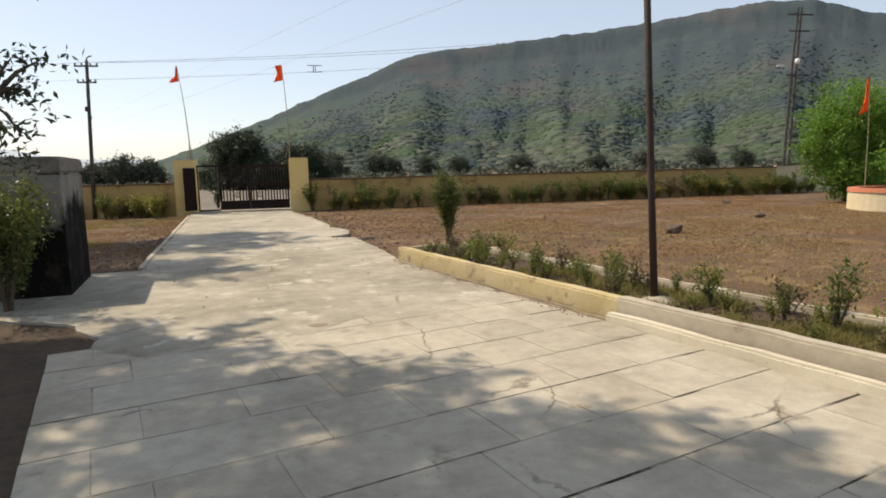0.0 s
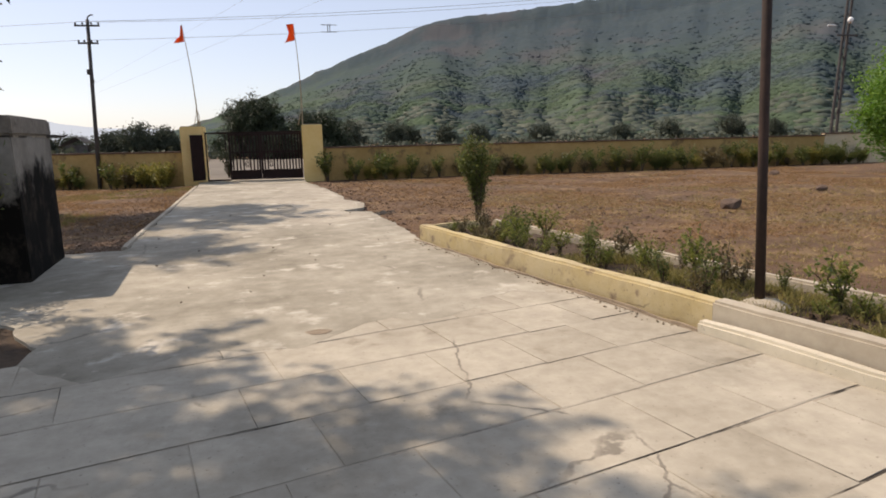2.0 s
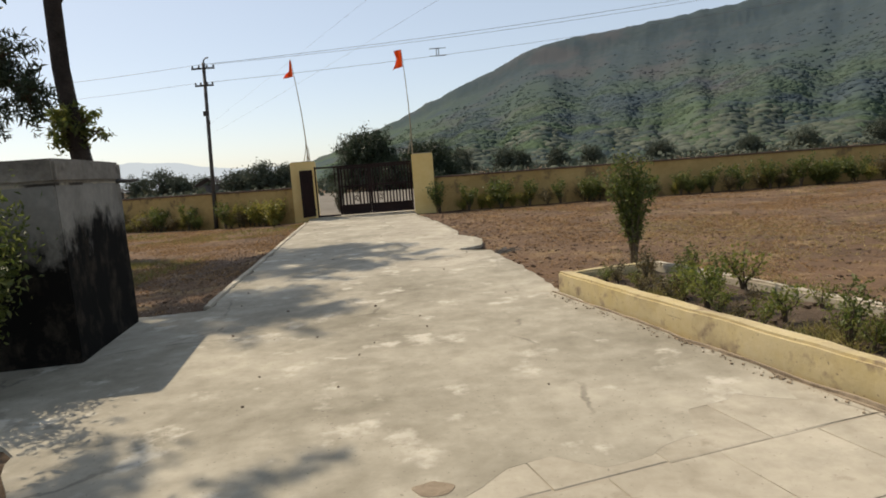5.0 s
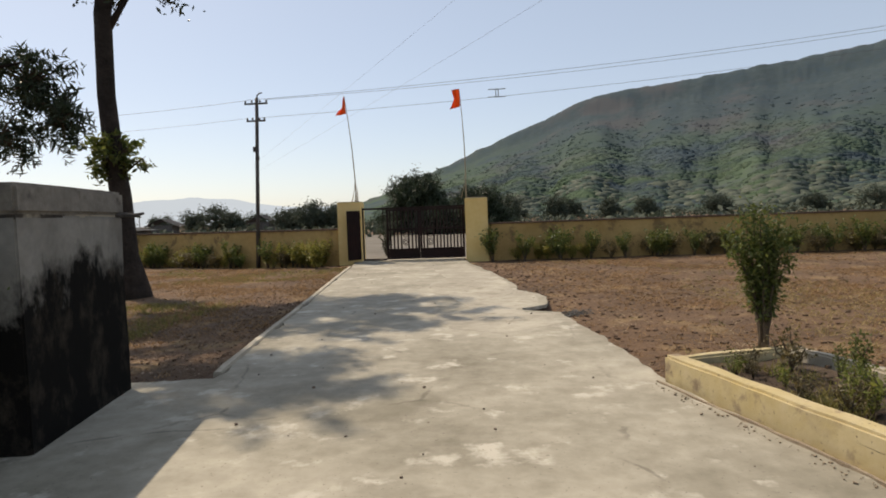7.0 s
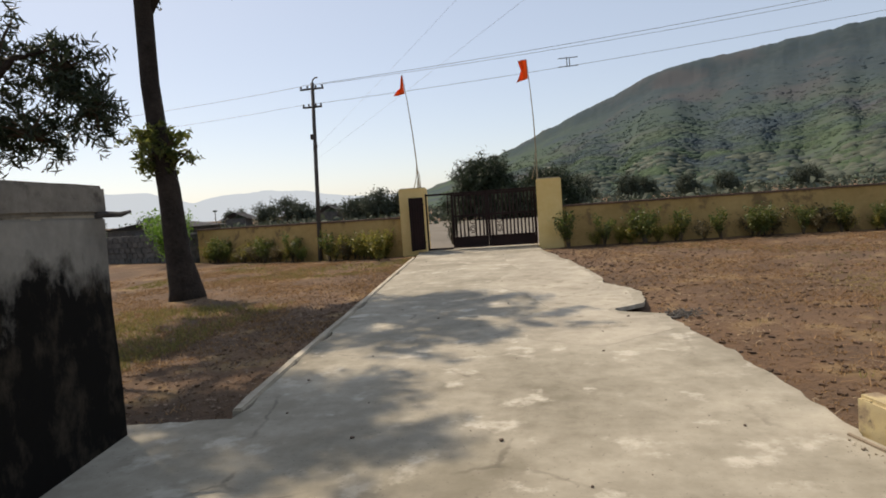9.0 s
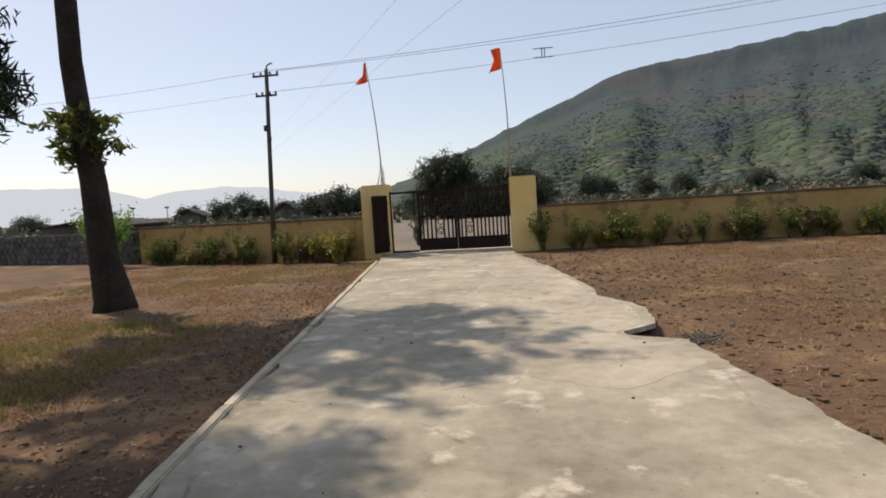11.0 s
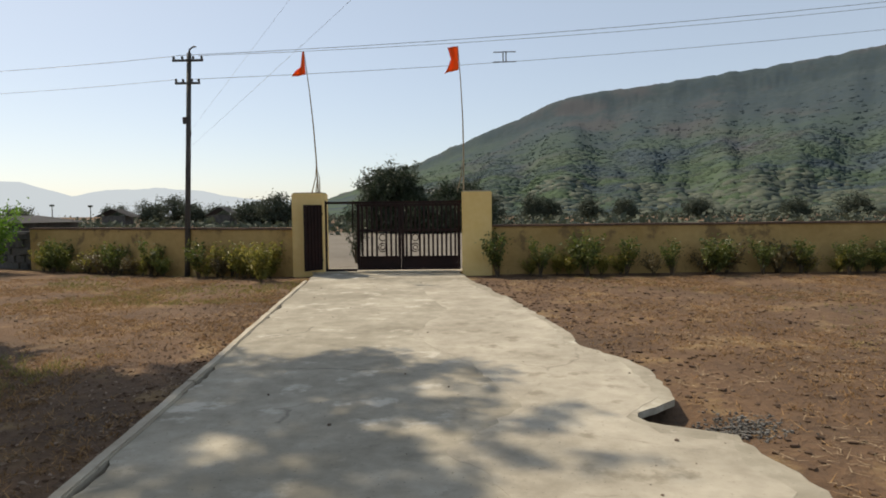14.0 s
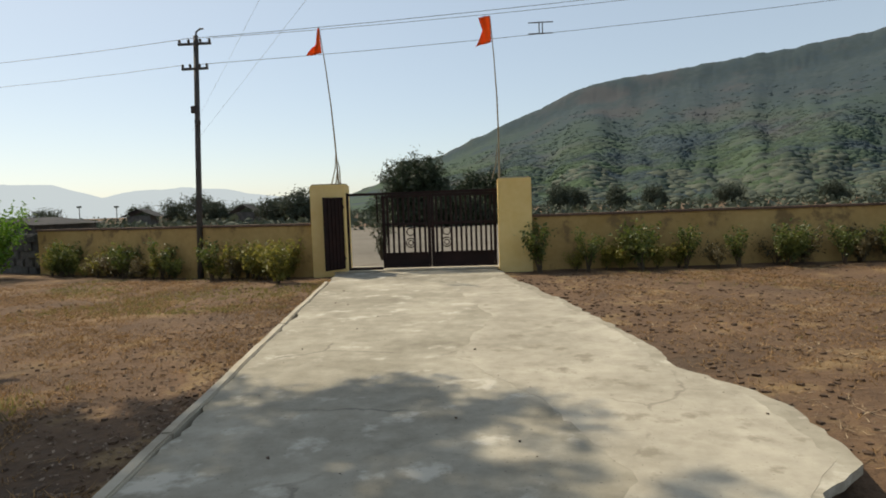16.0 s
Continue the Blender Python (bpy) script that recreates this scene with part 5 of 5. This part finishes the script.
def hill_scrub(seed, n, mat, size, pick, label, sink):
    """Rounded, uneven crowns set into the slope, each an island of its own."""
    bm = bmesh.new()
    bmesh.ops.create_icosphere(bm, subdivisions=1, radius=1)
    shape = np.array([v.co[:] for v in bm.verts])
    tris = np.array([[v.index for v in f.verts] for f in bm.faces])
    bm.free()
    g = np.random.default_rng(seed)
    pts, sizes, rises = [], [], []
    while len(pts) < n:
        a, f = g.uniform(-10, 62), g.random() ** 1.15
        if f > 0.97 or not pick(a, f, g):
            continue
        p = hill_point(a, f)
        s = size * g.uniform(0.45, 1.35) * (1.15 - 0.3 * f)
        q = hill_point(a, f + 0.012)
        run = max(0.1, math.hypot(q.x - p.x, q.y - p.y))
        pts.append((p.x, p.y, p.z - s * sink))
        rises.append(((q.z - p.z) / run * math.sin(radians(a)), (q.z - p.z) / run * math.cos(radians(a))))
        sizes.append(s)
    pts, sizes, rises = np.array(pts), np.array(sizes), np.array(rises)
    k = len(pts)
    co = shape[None] * g.uniform(0.65, 1.3, (k, len(shape), 1)) * sizes[:, None, None] * np.array([1.1, 1.1, 0.5])
    co[..., 2] += co[..., 0] * rises[:, None, 0] + co[..., 1] * rises[:, None, 1]  # they lean with the slope
    co += pts[:, None, :]
    me = bpy.data.meshes.new("hill_scrub")
    me.from_pydata(co.reshape(-1, 3).tolist(), [], (np.arange(k)[:, None, None] * len(shape) + tris[None]).reshape(-1, 3).tolist())
    stuff("hill_scrub", me, mat, label, "scrub")
    for poly in me.polygons:
        poly.use_smooth = True


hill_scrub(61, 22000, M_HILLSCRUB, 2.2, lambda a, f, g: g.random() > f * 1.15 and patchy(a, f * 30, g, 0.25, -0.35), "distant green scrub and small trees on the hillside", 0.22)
hill_scrub(62, 1300, M_LEAF_F, 3.0, lambda a, f, g: f < 0.22 and a > 2 and patchy(a, f * 30, g, 0.25, 0.0, 4.0), "distant darker trees on the lower hillside", 0.10)


def plain_scrub():
    g = np.random.default_rng(63)
    pts = []
    for _ in range(1700):
        a = g.uniform(-45, 52)
        r = 48 + 200 * g.random() ** 1.4
        s = g.uniform(0.35, 1.0) * (0.6 + r / 130)
        x, y = 2 + math.sin(radians(a)) * r, 5 + math.cos(radians(a)) * r
        if abs(x) < 8 and r < 75:
            continue
        for _ in range(14):
            pts.append((x + g.normal() * s * 0.6, y + g.normal() * s * 0.6, -0.2 + abs(g.normal()) * s * 0.5))
    stuff("plain_scrub", leaf_mesh("plain_scrub", pts, 0.7, 64, 0.7, 0.0, 0.6), M_LEAF_F, "distant bushes scattered over the plain", "scrub")


plain_scrub()

FARRIDGE = ((-75, 1.5), (-60, 2.6), (-50, 3.1), (-42, 2.95), (-35.5, 2.85), (-32, 1.7), (-29.7, 2.25), (-26, 2.45), (-22.6, 2.25), (-19, 1.5), (-14, 1.3), (-8, 0.9), (-2, 0.4))


def far_mountains():
    n = 240
    r = 2600.0
    co, faces = [], []
    for i in range(n + 1):
        a = -75 + 73 * i / n
        e = along(FARRIDGE, a) + 0.10 * noise.noise((a * 0.6, 0, 0)) + 0.05 * noise.noise((a * 2.5, 3, 0))
        for k, (q, h) in enumerate(((r, -2.0), (r + 150, 1.45 + r * math.tan(radians(max(0.05, e)))), (r + 320, -2.0))):
            co.append((2 + math.sin(radians(a)) * q, 5 + math.cos(radians(a)) * q, h))
    for i in range(n):
        for k in range(2):
            faces.append((i * 3 + k, i * 3 + k + 1, i * 3 + k + 4, i * 3 + k + 3))
    me = bpy.data.meshes.new("backdrop")
    me.from_pydata(co, [], faces)
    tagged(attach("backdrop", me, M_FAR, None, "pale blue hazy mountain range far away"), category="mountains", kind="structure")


far_mountains()

bm = bmesh.new()
bmesh.ops.create_cone(bm, cap_ends=True, segments=24, radius1=0.10, radius2=0.092, depth=0.012, matrix=Matrix.Translation((2.68, 5.92, -0.0035)) @ Matrix.Diagonal((1, 0.75, 1, 1)))
for v in bm.verts:
    v.co += Vector((noise.noise(v.co * 14) * 0.02, noise.noise(v.co * 17) * 0.02, 0))
tagged(part("cement_patch", bm, M_FOOT, None, "small round grey cement patch on the paving"), category="patch")

# ---- slab paving: pieces last ----
pavement = plate("pavement", [tuple(uv(u, v).xy) for u, v in ((2.0, -5), (KU, -5), (KU, 5.22), (2.2, 5.22))], -0.006, -0.2, M_JOINT, "old stone slab paving with dirt-filled joints", "pavement")


def slab_mesh(l, w, seed):
    g = random.Random(seed)
    bm = bmesh.new()
    block(bm, (-l / 2, -w / 2, -0.05), (l / 2, w / 2, 0.0), 0.0)
    bmesh.ops.bevel(bm, geom=[e for e in bm.edges if all(v.co.z > -0.01 for v in e.verts)], offset=0.003, segments=1, affect="EDGES")
    for v in bm.verts:
        v.co += Vector((g.uniform(-0.004, 0.002), g.uniform(-0.012, 0.010), 0))
    me = bpy.data.meshes.new("slab")
    bm.to_mesh(me)
    bm.free()
    me.materials.append(M_SLAB)
    return me


def lay_slabs():
    g = random.Random(15)
    row = 0.575
    full = [slab_mesh(0.591, row - 0.017, k) for k in range(4)]
    long = [slab_mesh(1.186, row - 0.017, 10 + k) for k in range(3)]
    ends = {}
    for r in range(-10, 9):
        v0 = 0.045 + r * row
        if v0 < -4.9 or v0 + row > 5.25:
            continue
        u = 2.06
        first = 0.595 if r % 2 else 0.33
        joint = g.uniform(-0.02, 0.02)
        while u < KU - 0.05:
            left = KU - 0.004 - u
            if u == 2.06 and first < 0.5:
                l, me = first, None
            elif left < 0.7:
                l, me = left, None
            elif left > 1.4 and g.random() < 0.28:
                l, me = 1.19, long[g.randrange(3)]
            else:
                l, me = 0.595, full[g.randrange(4)]
            if me is None:
                key = round(l, 3)
                me = ends.setdefault(key, slab_mesh(l - 0.004, row - 0.017, 30 + len(ends)))
            ob = new("slab", me)
            ob.parent = pavement
            p = uv(u + l / 2, v0 + row / 2)
            ob.matrix_basis = pose(p.x, p.y, g.uniform(-0.0018, -0.0010), 0, 0, math.degrees(UA) + g.uniform(-0.35, 0.35))
            u += l
    return


lay_slabs()
rubble_face()
